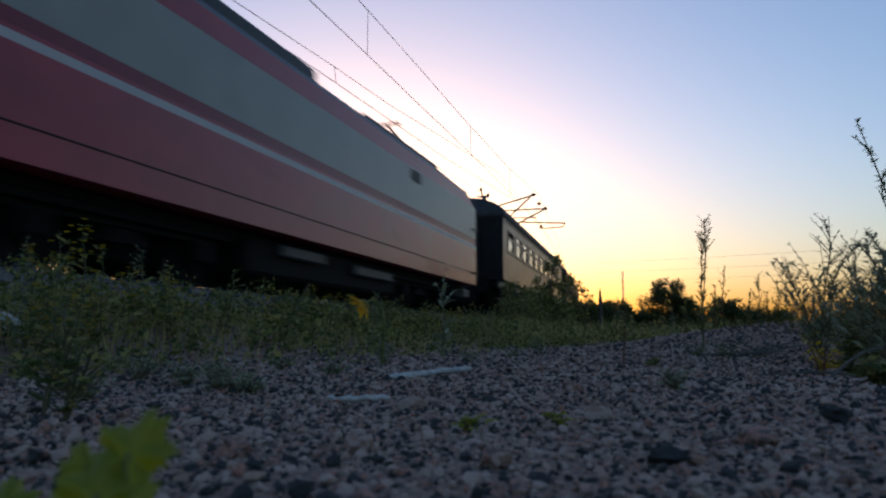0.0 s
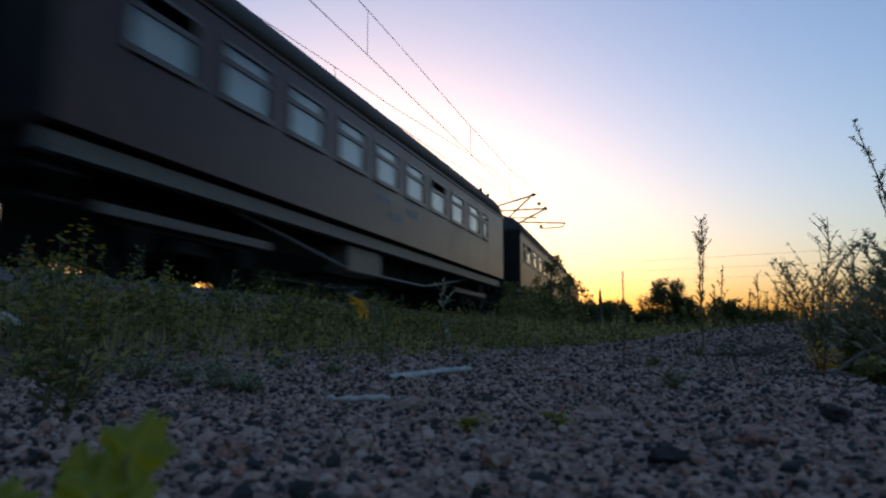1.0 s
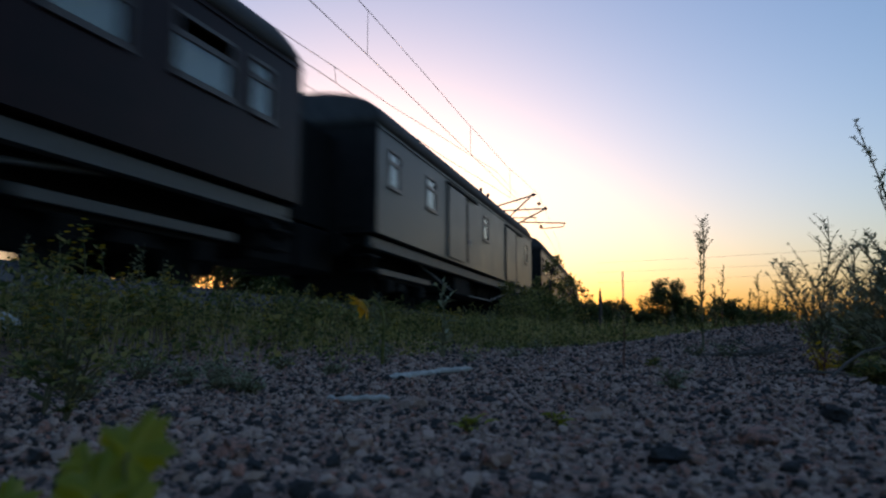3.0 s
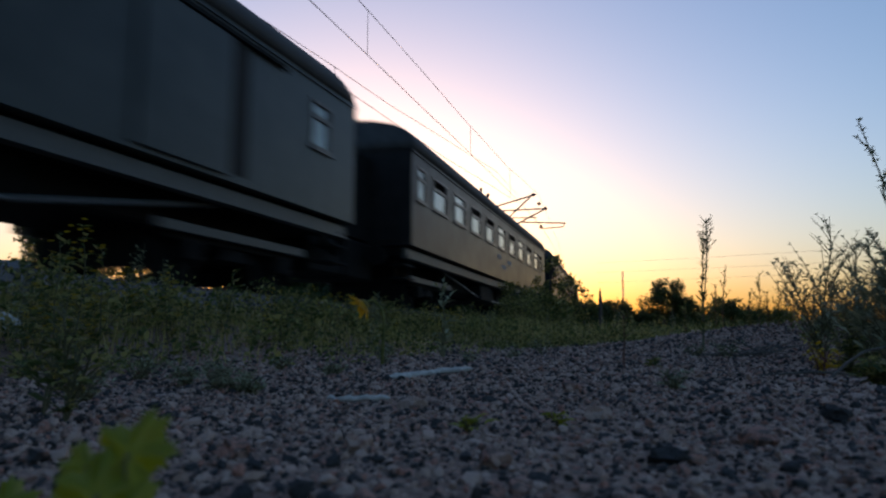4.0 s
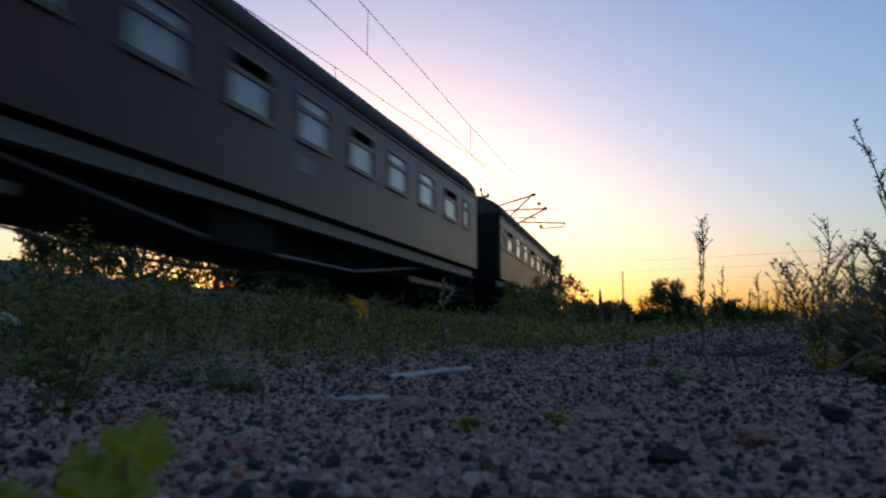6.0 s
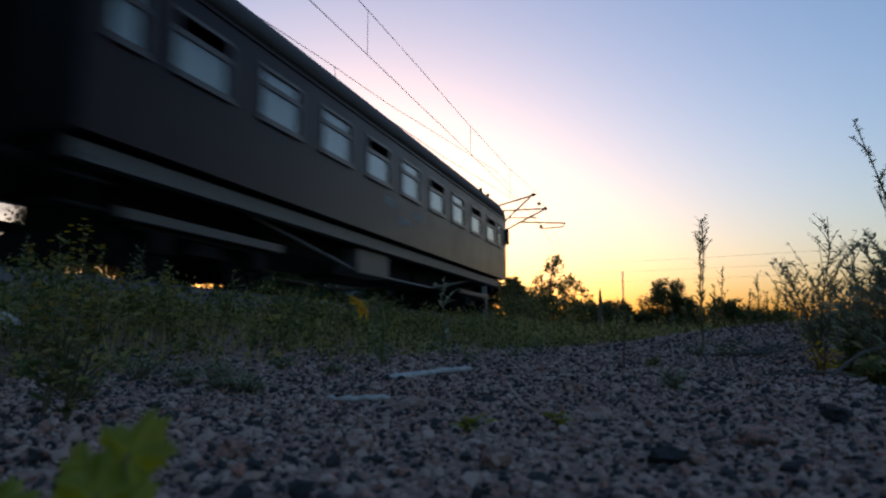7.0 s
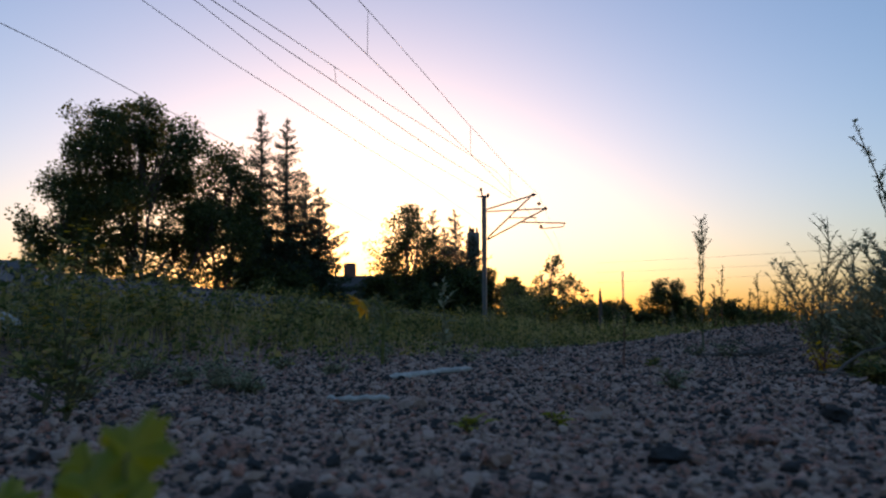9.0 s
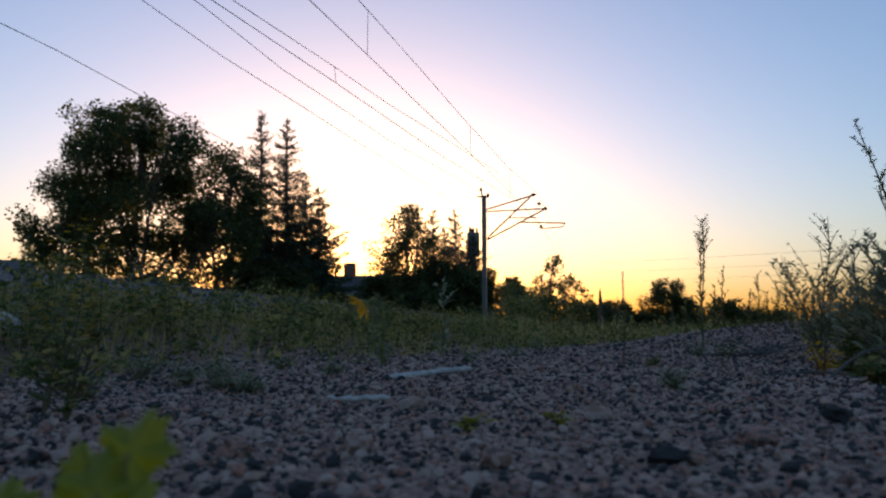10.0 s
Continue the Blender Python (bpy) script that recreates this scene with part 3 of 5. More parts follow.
def build_loco():
    """Electric locomotive; its origin is at the tail end, on the rails, and it reaches toward -y."""
    c = thing("locomotive", "red and grey electric locomotive with a white stripe", "locomotive")
    L, w = 18.6, 1.55
    def slab(name, mat, z0, z1, label="", end=0.02):
        bm = box(bmesh.new(), -w, w, -L, -end, z0, z1)
        bmesh.ops.bevel(bm, geom=[e for e in bm.edges if abs(e.verts[0].co.z - e.verts[1].co.z) > 0.01], offset=0.16, segments=4, affect="EDGES")
        if name == "cornice":
            for v in bm.verts:
                if v.co.z > 3.3 and v.co.y > -0.6:
                    v.co.y -= 0.85
        return part(name, bm, mat, c, label)

    slab("lower_side", M["red"], 0.68, 1.78, "red painted lower body")
    slab("white_stripe", M["white"], 1.78, 1.88, "white painted stripe")
    slab("red_band", M["red"], 1.88, 1.93)
    slab("dark_stripe", M["maroon"], 1.93, 2.09, "dark red painted stripe")
    slab("upper_side", M["cream"], 2.09, 3.03, "warm grey painted upper body", 0.05)
    slab("cornice", M["red"], 3.03, 3.36, "red painted band under the roof", 0.24)
    # roof: sloped shoulder with stepped hoods and pantographs
    bm = bmesh.new()
    prof = [(-1.55, 3.36), (-1.25, 3.66), (-0.6, 3.78), (0.6, 3.78), (1.25, 3.66), (1.55, 3.36)]
    rings = [[bm.verts.new((x * k, y, 3.36 + (z - 3.36) * q)) for x, z in prof] for y, k, q in ((-L, 0.95, 0.2), (-L + 1.2, 1, 1), (-3.4, 1, 1), (-2.0, 1, 0.55), (-1.15, 0.97, 0.05))]
    for a, b in zip(rings, rings[1:]):
        for i in range(6):
            bm.faces.new((a[i], a[(i + 1) % 6], b[(i + 1) % 6], b[i]))
    bm.faces.new(rings[0]), bm.faces.new(rings[-1])
    part("roof", bm, M["locoroof"], c, "dark grey sloped locomotive roof")
    for y0, y1, z in ((-16.5, -9.9, 4.02), (-7.6, -2.6, 3.9)):
        bm = bevel(box(bmesh.new(), -1.05, 1.12, y0, y1, 3.6, z), 0.08)
        part("roof_hood", bm, M["locoroof"], c)
    for y in (-14.6, -4.4):
        bm = bmesh.new()
        for x in (-0.6, 0.6):
            rod(bm, [(x, y - 0.9, 4.06), (x * 0.8, y + 0.8, 4.26), (x * 0.9, y - 0.6, 4.4)], 0.03, 6)
        rod(bm, [(-0.9, y - 0.6, 4.42), (0.9, y - 0.6, 4.42)], 0.035, 6)
        part("pantograph", bm, M["galv"], c, "folded grey steel pantograph")
    # panel joint, grilles and small plates on the near side
    part("side_joint", box(bmesh.new(), w + 0.001, w + 0.006, -L + 0.3, -0.3, 1.02, 1.04), M["endwall"], c, "thin dark panel joint")
    for y, z in ((-3.3, 0.8), (-7.0, 1.2), (-12.4, 1.5)):
        p = part("side_plate", bevel(box(bmesh.new(), w + 0.001, w + 0.008, y, y + 0.5, z, z + 0.24), 0.002), M["red"] if z < 2 else M["cream"], c)
        for k in range(3):
            part("slat", box(bmesh.new(), w + 0.008, w + 0.012, y + 0.05, y + 0.45, z + 0.04 + k * 0.06, z + 0.06 + k * 0.06), M["red"] if z < 2 else M["cream"], p)
    vent = part("side_window", bevel(box(bmesh.new(), w + 0.001, w + 0.014, -6.0, -5.3, 2.74, 3.0), 0.004), M["locoroof"], c, "dark ventilation window")
    for k in range(3):
        part("louvre", box(bmesh.new(), w + 0.014, w + 0.022, -5.94, -5.36, 2.78 + k * 0.07, 2.81 + k * 0.07), M["locoroof"], vent)
    for z in (1.0, 2.3):
        part("handrail", rod(bmesh.new(), [(w + 0.01, -0.75, z), (w + 0.06, -0.72, z + 0.03), (w + 0.06, -0.24, z + 0.03), (w + 0.01, -0.2, z)], 0.018, 6), M["under"], c)
    # cab window and door at the tail
    rear = part("rear_window", box(bmesh.new(), -1.2, 1.2, -0.018, 0.0, 2.35, 3.0), M["glass"], c)
    part("wiper", rod(bmesh.new(), [(0.5, 0.01, 2.33), (0.8, 0.02, 2.9)], 0.015, 5), M["under"], rear)
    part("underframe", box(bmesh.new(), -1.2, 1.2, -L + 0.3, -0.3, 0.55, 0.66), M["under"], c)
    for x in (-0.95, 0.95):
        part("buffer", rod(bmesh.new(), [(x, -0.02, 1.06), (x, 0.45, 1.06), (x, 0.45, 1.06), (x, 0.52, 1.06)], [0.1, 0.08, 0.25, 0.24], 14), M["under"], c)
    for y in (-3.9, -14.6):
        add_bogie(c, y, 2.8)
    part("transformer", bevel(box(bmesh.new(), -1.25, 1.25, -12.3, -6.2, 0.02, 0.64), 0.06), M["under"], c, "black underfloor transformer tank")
    # blocks added to close the bright gaps round the bogies
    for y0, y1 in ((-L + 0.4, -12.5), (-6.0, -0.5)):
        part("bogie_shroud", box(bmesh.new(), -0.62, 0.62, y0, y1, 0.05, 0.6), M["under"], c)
    for y0, y1, z0, z1 in ((-11.4, -9.9, 0.36, 0.56), (-8.6, -6.6, 0.3, 0.5)):
        part("equipment_box", bevel(box(bmesh.new(), 1.252, 1.36, y0, y1, z0, z1), 0.03), M["locoroof"], c, "dark grey underfloor equipment box")
    bm = rod(bmesh.new(), [(1.38, -1.0, 0.3), (1.38, -1.0, 0.66)], 0.02, 6)
    box(bm, 1.2, 1.48, -1.35, -0.75, 0.3, 0.5)
    part("cab_step", bm, M["sole"], c, "grey cab step")
    return c


build_gravel()
COACHES = build_coaches()
LOCO = build_loco()


# ---------------------------------------------------------------- overhead line
def build_overhead():
    S, D = 46.4, -3.0
    x, y, h = track(S, D)
    z0 = 0.3
    mast = thing("catenary_mast", "grey steel catenary mast with a bracket arm", "mast", pose(x, y, z0, 0, 0, -math.degrees(h)))
    top = 9.05 - z0
    bm = bmesh.new()
    for sx in (-0.11, 0.11):
        box(bm, sx - 0.02, sx + 0.02, -0.12, 0.12, 0, top)
    box(bm, -0.09, 0.09, -0.012, 0.012, 0, top)
    part("post", bm, M["galv"], mast)
    part("footing", bevel(box(bmesh.new(), -0.35, 0.35, -0.35, 0.35, -0.3, 0.25), 0.03), M["concrete"], mast)
    bm = rod(bmesh.new(), [(-0.45, 0, top - 0.05), (0.3, 0, top - 0.12)], 0.05, 8)
    rod(bm, [(-0.12, 0, top), (-0.18, 0, top + 0.45)], 0.05, 8)
    part("top_bracket", bm, M["galv"], mast)
    for a, b in (((-0.18, 0, top + 0.3), (-0.2, 0, top + 0.5)), ((0.25, 0, top - 0.1), (0.27, 0, top + 0.12))):
        part("insulator", rod(bmesh.new(), [a, (Vector(a) + Vector(b)) / 2, b], [0.07, 0.1, 0.06], 10), M["porcelain"], mast)

    def q(px, py):          # bracket plane: metres from the mast and height over its foot
        return ((px - 861) * 0.0345, 0, 0.14 + (601 - py) * 0.0352 - z0)

    for nm, pts, r in (("top_tube", [q(866, 373), q(955, 350)], 0.05), ("bracket_tube", [q(866, 377), q(974, 376)], 0.045),
                       ("stay", [q(866, 425), q(945, 354)], 0.05), ("stay", [q(867, 427), q(968, 378)], 0.05),
                       ("registration_tube", [q(905, 390), q(955, 391)], 0.035), ("registration_tube", [q(925, 398), q(1006, 403)], 0.045),
                       ("steady_arm", [q(1004, 402), q(1002, 409), q(965, 411)], 0.035)):
        part(nm, rod(bmesh.new(), pts, r, 8), M["galv"], mast)
    for px, py in ((960, 367), (963, 408), (950, 351), (971, 376)):
        a = Vector(q(px, py))
        part("insulator", rod(bmesh.new(), [a + Vector((0, 0, -0.1)), a, a + Vector((0, 0, 0.1))], [0.07, 0.13, 0.07], 10), M["porcelain"], mast)
    # a second mast further round the curve
    x, y, h = track(104, -3.0)
    m2 = copy_thing(mast, pose(x, y, z0, 0, 0, -math.degrees(h)))

    def wire(name, label, pts, r, group):
        bm = rod(bmesh.new(), pts, r, 6)
        tagged(new(name, mesh_of(name, bm, M["wire"])), label, "wire", group)

    def along(rows, n=6):
        """Points along the line: rows of (way, offset, height), smoothed between."""
        out = []
        for (s0, o0, z0_), (s1, o1, z1_) in zip(rows, rows[1:]):
            for i in range(n):
                f = i / n
                x, y, _ = track(s0 + (s1 - s0) * f, o0 + (o1 - o0) * f)
                out.append((x, y, z0_ + (z1_ - z0_) * f))
        x, y, _ = track(rows[-1][0], rows[-1][1])
        return out + [(x, y, rows[-1][2])]

    g = "overhead wires of the line"
    dark = "taut dark contact wire over the track"
    wire("contact_wire", dark, along([(-14, 0, 7.35), (16, 0, 7.33), (23, 0, 7.29), (30, 0.02, 7.32), (38, 0.25, 7.2), (46.4, 0.5, 7.02)]), 0.0105, g)
    wire("contact_wire", dark, along([(46.4, 0.5, 7.02), (75, 0.0, 7.15), (104, 0.4, 7.1)]), 0.0105, g)
    sag = "sagging messenger wire over the contact wire"
    wire("messenger_wire", sag, along([(-14, 0, 9.0), (6, 0, 8.62), (18.5, 0, 8.5), (28, 0.0, 8.42), (37, 0.05, 8.55), (46.4, 0.35, 9.0)]), 0.0095, g)
    wire("messenger_wire", sag, along([(46.4, 0.35, 9.0), (62, 0.1, 8.6), (75, 0.0, 8.5), (90, 0.1, 8.6), (104, 0.4, 9.0)]), 0.0095, g)
    for s, lo, hi in ((18.85, 7.31, 8.5), (29.4, 7.32, 8.43), (38.0, 7.2, 8.6), (4.0, 7.34, 8.66)):
        x, y, _ = track(s, 0.02)
        wire("dropper", "thin dropper between contact and messenger wire", [(x, y, lo), (x, y, hi)], 0.008, g)
    # wires of the second line, drawing together with the first toward the mast
    wire("contact_wire", "taut dark contact wire of the second line", [(-8.5, 4.9, 7.25), (-4.9, 14.85, 7.28), (-2.96, 20.1, 7.29), (-0.08, 28.15, 7.29), (2.6, 36.0, 7.6), (4.6, 45.0, 8.6)], 0.0105, g)
    wire("messenger_wire", "messenger wire of the second line", [(-8.5, 4.9, 7.7), (-4.67, 15.49, 7.6), (-3.07, 19.9, 7.75), (-1.75, 23.5, 7.8), (-0.19, 27.86, 8.03), (2.6, 36.0, 8.5), (4.7, 45.0, 9.0)], 0.0095, g)
    wire("dropper", "thin dropper between contact and messenger wire", [(-3.0, 20.0, 7.29), (-3.05, 19.95, 7.75)], 0.008, g)
    wire("feeder_wire", "thin feeder wire beside the line", along([(-10, -3.6, 8.4), (17, -3.6, 8.28), (21, -3.6, 8.08), (30, -3.6, 8.3), (47, -3.2, 9.3)]), 0.0095, g)
    wire("feeder_wire", "thin feeder wire beside the line", along([(-10, -4.6, 8.3), (16, -4.6, 8.14), (19.5, -4.6, 8.0), (28.7, -4.6, 8.05), (60, -4.6, 8.7)]), 0.0095, g)
    wire("feeder_wire", "thin feeder wire beside the line", along([(-8, -8, 8.0), (15.3, -8, 7.68), (17, -8, 7.66), (21, -8, 7.44), (40, -8, 6.6)]), 0.0105, g)


build_overhead()


# ---------------------------------------------------------------- trees and plants
def leaf_cloud(centres, radii, n, size, rng, flat=0.5, stretch=1.6):
    """Small pointed leaves scattered through clumps."""
    centres, radii = np.array(centres), np.array(radii)
    w = radii ** 2
    i = rng.choice(len(centres), n, p=w / w.sum())
    d = unit(rng.normal(size=(n, 3)))
    p = centres[i] + d * (radii[i] * rng.random(n) ** 0.45)[:, None]
    a = rng.normal(size=(n, 3))
    a[:, 2] *= flat
    return leaf_quads(p, unit(a), size * rng.uniform(0.6, 1.3, n), 0.5, stretch, rng)


def unit(a):
    return a / (np.linalg.norm(a, axis=1)[:, None] + 1e-9)


def leaf_quads(p, a, s, wide, stretch, rng):
    """Pointed four-sided leaves from p along a."""
    b = unit(np.cross(a, rng.normal(size=a.shape))) * (s * wide)[:, None]
    a = a * (s * stretch)[:, None]
    V = np.stack([p, p + a * 0.5 + b, p + a, p + a * 0.5 - b], axis=1).reshape(-1, 3)
    F = np.arange(len(V)).reshape(-1, 4)
    return V.tolist(), F.tolist()


def broad_tree(label, x, y, height, width, seed, leaves=9000, size=0.22, low=0.12, stems=3, name="tree", squash=1.0, group="", lean=0.0, gap=1.0, leafmat=None):
    """Stems that fork into limbs, with clumps of leaves round the limb tips."""
    rng = np.random.default_rng(seed)
    t = thing(name, label, "tree", pose(x, y, ground_z(x, y) - 0.05), group)
    bm = bmesh.new()
    centres, radii = [], []
    for s in range(stems):
        a = rng.uniform(0, 6.28)
        foot = Vector((math.cos(a), math.sin(a), 0)) * 0.06 * width * (stems > 1)
        lean_v = Vector((math.cos(a), math.sin(a), 0)) * width * 0.13 * (stems > 1) + Vector((lean * width, 0, 0))
        pts = [foot + lean_v * (f ** 1.3) + Vector((rng.normal() * 0.012, rng.normal() * 0.012, 0)) * height + Vector((0, 0, height * (0.86 if s == 0 else 0.76) * f)) for f in (0, 0.15, 0.35, 0.55, 0.8, 1)]
        r = height * 0.014
        rod(bm, pts, [r * 1.3, r, r * 0.8, r * 0.6, r * 0.35, r * 0.12], 7)
        centres.append(pts[-1]), radii.append(width * 0.1)
        for k in range(int(14 + 22 / stems)):
            f = low + (0.98 - low) * rng.random() ** 0.8
            i = min(4, int(f * 5))
            base = pts[i].lerp(pts[i + 1], f * 5 - i)
            reach = width * 0.5 * squash * math.sqrt(max(0.03, 1 - ((f - 0.36) / 0.68) ** 2)) * rng.uniform(0.62, 1.0)
            b = k * 2.4 + rng.uniform(-0.4, 0.4)
            tip = Vector((pts[0].x * 0 + math.cos(b) * reach + lean * width * f, math.sin(b) * reach, base.z + reach * rng.uniform(0.05, 0.4)))
            mid = base.lerp(tip, 0.55) + Vector((0, 0, reach * 0.08))
            rod(bm, [base, mid, tip], [r * 0.38, r * 0.22, r * 0.06], 5)
            for q, rr in ((tip, 0.11), (mid, 0.085), (tip.lerp(mid, 0.5), 0.09)):
                centres.append(q + Vector(rng.normal(size=3) * width * 0.03))
                radii.append(width * rr * rng.uniform(0.6, 1.15) * gap)
    part("trunk", bm, M["bark"], t)
    V, F = leaf_cloud([c[:] for c in centres], radii, leaves, size, rng)
    tagged(part("crown", soup("crown", V, F, leafmat or M["leaf"]), None, t), kind="stuff")
    return t


def lobed_tree(label, x, y, lobes, seed, leaves=40000, size=0.12, stems=4, name="tree", group="", leafmat=None, foot=0.5, deep=0.8, clump=0.26):
    """Stems that fork toward the lobes of the crown; each lobe (across, height, radius) is a shell of leafy clumps."""
    rng = np.random.default_rng(seed)
    t = thing(name, label, "tree" if name == "tree" else "bush", pose(x, y, ground_z(x, y) - 0.05), group)
    tall = max(z + r for _, z, r in lobes)
    bm = bmesh.new()
    centres, radii = [], []
    heads = [Vector((dx, rng.uniform(-deep, deep) * r, z)) for dx, z, r in lobes]
    for k in range(stems):
        a = 2 * math.pi * k / stems
        base = Vector((math.cos(a) * foot, math.sin(a) * foot * 0.6, 0))
        for j, head in enumerate(heads):
            if j % stems != k:
                continue
            r0 = tall * 0.013
            fork = base.lerp(Vector((head.x * 0.45, head.y * 0.45, head.z * 0.72)), 0.55) + Vector(rng.normal(size=3) * tall * 0.008)
            rod(bm, [base, base.lerp(fork, 0.5) + Vector((0, 0, tall * 0.02)), fork, head], [r0, r0 * 0.8, r0 * 0.55, r0 * 0.2], 6)
            rad = lobes[j][2]
            n = int(9 + 5.0 / clump)
            for q in range(n):
                d = Vector(rng.normal(size=3)).normalized()
                tip = head + d * rad * (0.35 + 0.62 * rng.random() ** 0.5)
                if tip.z < tall * 0.03:
                    continue
                rod(bm, [fork.lerp(head, rng.uniform(0.3, 1.0)), head.lerp(tip, 0.6) + Vector(rng.normal(size=3) * rad * 0.06), tip], [r0 * 0.2, r0 * 0.12, r0 * 0.04], 4)
                centres.append(tip), radii.append(rad * clump * rng.uniform(0.65, 1.35))
    part("trunk", bm, M["bark"], t)
    V, F = leaf_cloud([c[:] for c in centres], radii, leaves, size, rng)
    tagged(part("crown", soup("crown", V, F, leafmat or M["leaf"]), None, t), kind="stuff")
    return t


def conifer(label, x, y, height, width, seed, needles=30000, size=0.2, group=""):
    """Spruce: whorls of drooping boughs with side twigs, ragged in length, thinning to a bare leader."""
    rng = np.random.default_rng(seed)
    t = thing("spruce_tree", label, "tree", pose(x, y, ground_z(x, y) - 0.05), group)
    bm = bmesh.new()
    rod(bm, [(0, 0, 0), (0.02 * width, 0, height * 0.5), (0, 0, height)], [height * 0.017, height * 0.01, 0.02], 7)
    P, A, S = [], [], []
    tiers = int(height * 3.2)
    per = needles / (tiers * 13)
    for i in range(tiers):
        f = 0.04 + 0.96 * (i + rng.uniform(-0.3, 0.3)) / tiers
        z = height * f
        bulge = 1 + 0.1 * noise.noise((seed * 3.1, f * 5, 0))
        z0 = z
        for k in range(int(5 + 9 * (1 - f))):
            z = z0 + rng.uniform(-0.22, 0.22)
            a = rng.uniform(0, 6.28)
            reach = (width * 0.5 * (1 - f) ** 0.92 * bulge + 0.1) * rng.uniform(0.35, 1.25)
            lift = reach * (0.55 * f + rng.uniform(-0.2, 0.2))
            tip = np.array([math.cos(a) * reach, math.sin(a) * reach, z + lift])
            rod(bm, [(0, 0, z), (tip[0] * 0.6, tip[1] * 0.6, z + lift * 0.3), tuple(tip)], [0.028, 0.018, 0.006], 4)
            m = max(5, int(per * (0.35 + 1.3 * (1 - f))))
            g = rng.random(m)[:, None] ** 0.75
            side = np.array([-math.sin(a), math.cos(a), 0]) * rng.normal(size=(m, 1)) * 0.2 * reach * (1.15 - g)
            P.append(np.array([0, 0, z]) * (1 - g) + tip * g + side + rng.normal(size=(m, 3)) * 0.05 - np.array([0, 0, 0.1]) * rng.random((m, 1)))
            S.append(np.full(m, 0.45 + 0.7 * (1 - f)))
            A.append(np.array([math.cos(a), math.sin(a), 0.25]) + rng.normal(size=(m, 3)) * 0.55)
    P, A = np.concatenate(P), unit(np.concatenate(A))
    V, F = leaf_quads(P, A, size * np.concatenate(S) * rng.uniform(0.5, 1.2, len(P)), 0.26, 1.1, rng)
    part("trunk", bm, M["bark"], t)
    tagged(part("crown", soup("crown", V, F, M["needle"]), None, t), kind="stuff")
    return t


def build_trees():
    g = "trees beyond the line"
    lobed_tree("tall broad-leaved tree with several stems, dark against the sunset", -16.4, 40,
               [(-2.0, 9.7, 3.0), (-3.9, 7.9, 2.6), (1.2, 9.4, 3.0), (3.4, 8.5, 2.7), (-4.6, 6.2, 2.2), (-1.2, 6.4, 3.0), (2.0, 6.0, 2.8), (4.4, 5.6, 2.0), (-2.9, 11.0, 1.9), (0.2, 11.3, 1.6), (-1.4, 11.8, 1.5), (-3.8, 4.3, 2.0), (-0.9, 3.8, 2.2)],
               1, 74000, 0.115, 6, group=g, foot=0.8, clump=0.32)
    lobed_tree("broad-leaved tree with a loose crown", -12.6, 42, [(0.0, 9.6, 1.9), (-0.9, 7.0, 2.0), (1.1, 7.6, 1.8), (0.2, 4.8, 2.0)], 2, 7500, 0.115, 3, group=g, clump=0.4)
    broad_tree("dense dark bush under the trees", -13.6, 36, 3.2, 4.0, 3, 6500, 0.13, 0.02, 3, "bush", group=g)
    conifer("tall narrow dark spruce", -11.4, 45, 14.1, 7.0, 4, 46000, group=g)
    conifer("tall narrow dark spruce", -9.8, 45, 13.7, 7.4, 5, 48000, group=g)
    conifer("dark spruce with a broad skirt", -7.9, 46, 9.4, 7.0, 6, 40000, group=g)
    conifer("dark spruce with a broad skirt", -8.9, 47, 10.6, 6.6, 7, 34000, group=g)
    conifer("dark spruce with a broad skirt", -12.6, 47, 10.6, 5.6, 26, 20000, group=g)
    lobed_tree("loose-crowned birch by the house", -2.9, 55, [(0.0, 8.2, 1.5), (-1.4, 6.4, 1.6), (1.2, 7.0, 1.5), (0.2, 5.0, 2.2), (-1.2, 3.8, 1.9), (2.0, 4.6, 1.7), (0.3, 9.2, 0.8)], 8, 15000, 0.12, 3, group=g, clump=0.42)
    conifer("small dark spruce by the house", -0.8, 56, 9.7, 6.4, 9, 28000, group=g)
    conifer("small dark spruce by the house", 0.9, 57, 9.9, 7.0, 10, 30000, group=g)
    conifer("small dark spruce by the house", 2.4, 58, 8.2, 6.4, 27, 22000, group=g)
    conifer("small dark spruce by the house", 0.1, 55, 8.3, 6.6, 28, 22000, group=g)
    conifer("small dark spruce by the house", 1.8, 55.5, 7.4, 6.4, 29, 20000, group=g)
    broad_tree("dense dark bush beside the mast", 2.3, 54, 5.6, 4.6, 12, 11000, 0.13, 0.05, 4, "bush", group=g)
    broad_tree("dense dark bush by the house", -4.6, 52, 4.6, 4.0, 13, 8000, 0.13, 0.05, 3, "bush", group=g)
    broad_tree("rounded far tree beyond the line", 11.4, 120, 11.0, 5.5, 14, 7000, 0.3, 0.05, 2, group=g)
    lobed_tree("open-leaved roadside bush in front of the line", 3.5, 24.0, [(-1.2, 1.35, 0.5), (-0.3, 1.5, 0.55), (0.55, 1.35, 0.55), (0.05, 2.2, 0.35), (1.1, 0.9, 0.45), (-0.5, 0.7, 0.7), (0.5, 0.6, 0.6)], 15, 6500, 0.055, 5, "bush", leafmat=M["weed"], foot=0.3)
    broad_tree("open-leaved roadside bush in front of the line", 2.75, 20.5, 1.3, 1.8, 16, 3400, 0.055, 0.02, 6, "bush", leafmat=M["weed"])
    broad_tree("dense dark bush under the spruces", -9.6, 43, 4.4, 5.5, 22, 11000, 0.12, 0.02, 4, "bush", group=g)
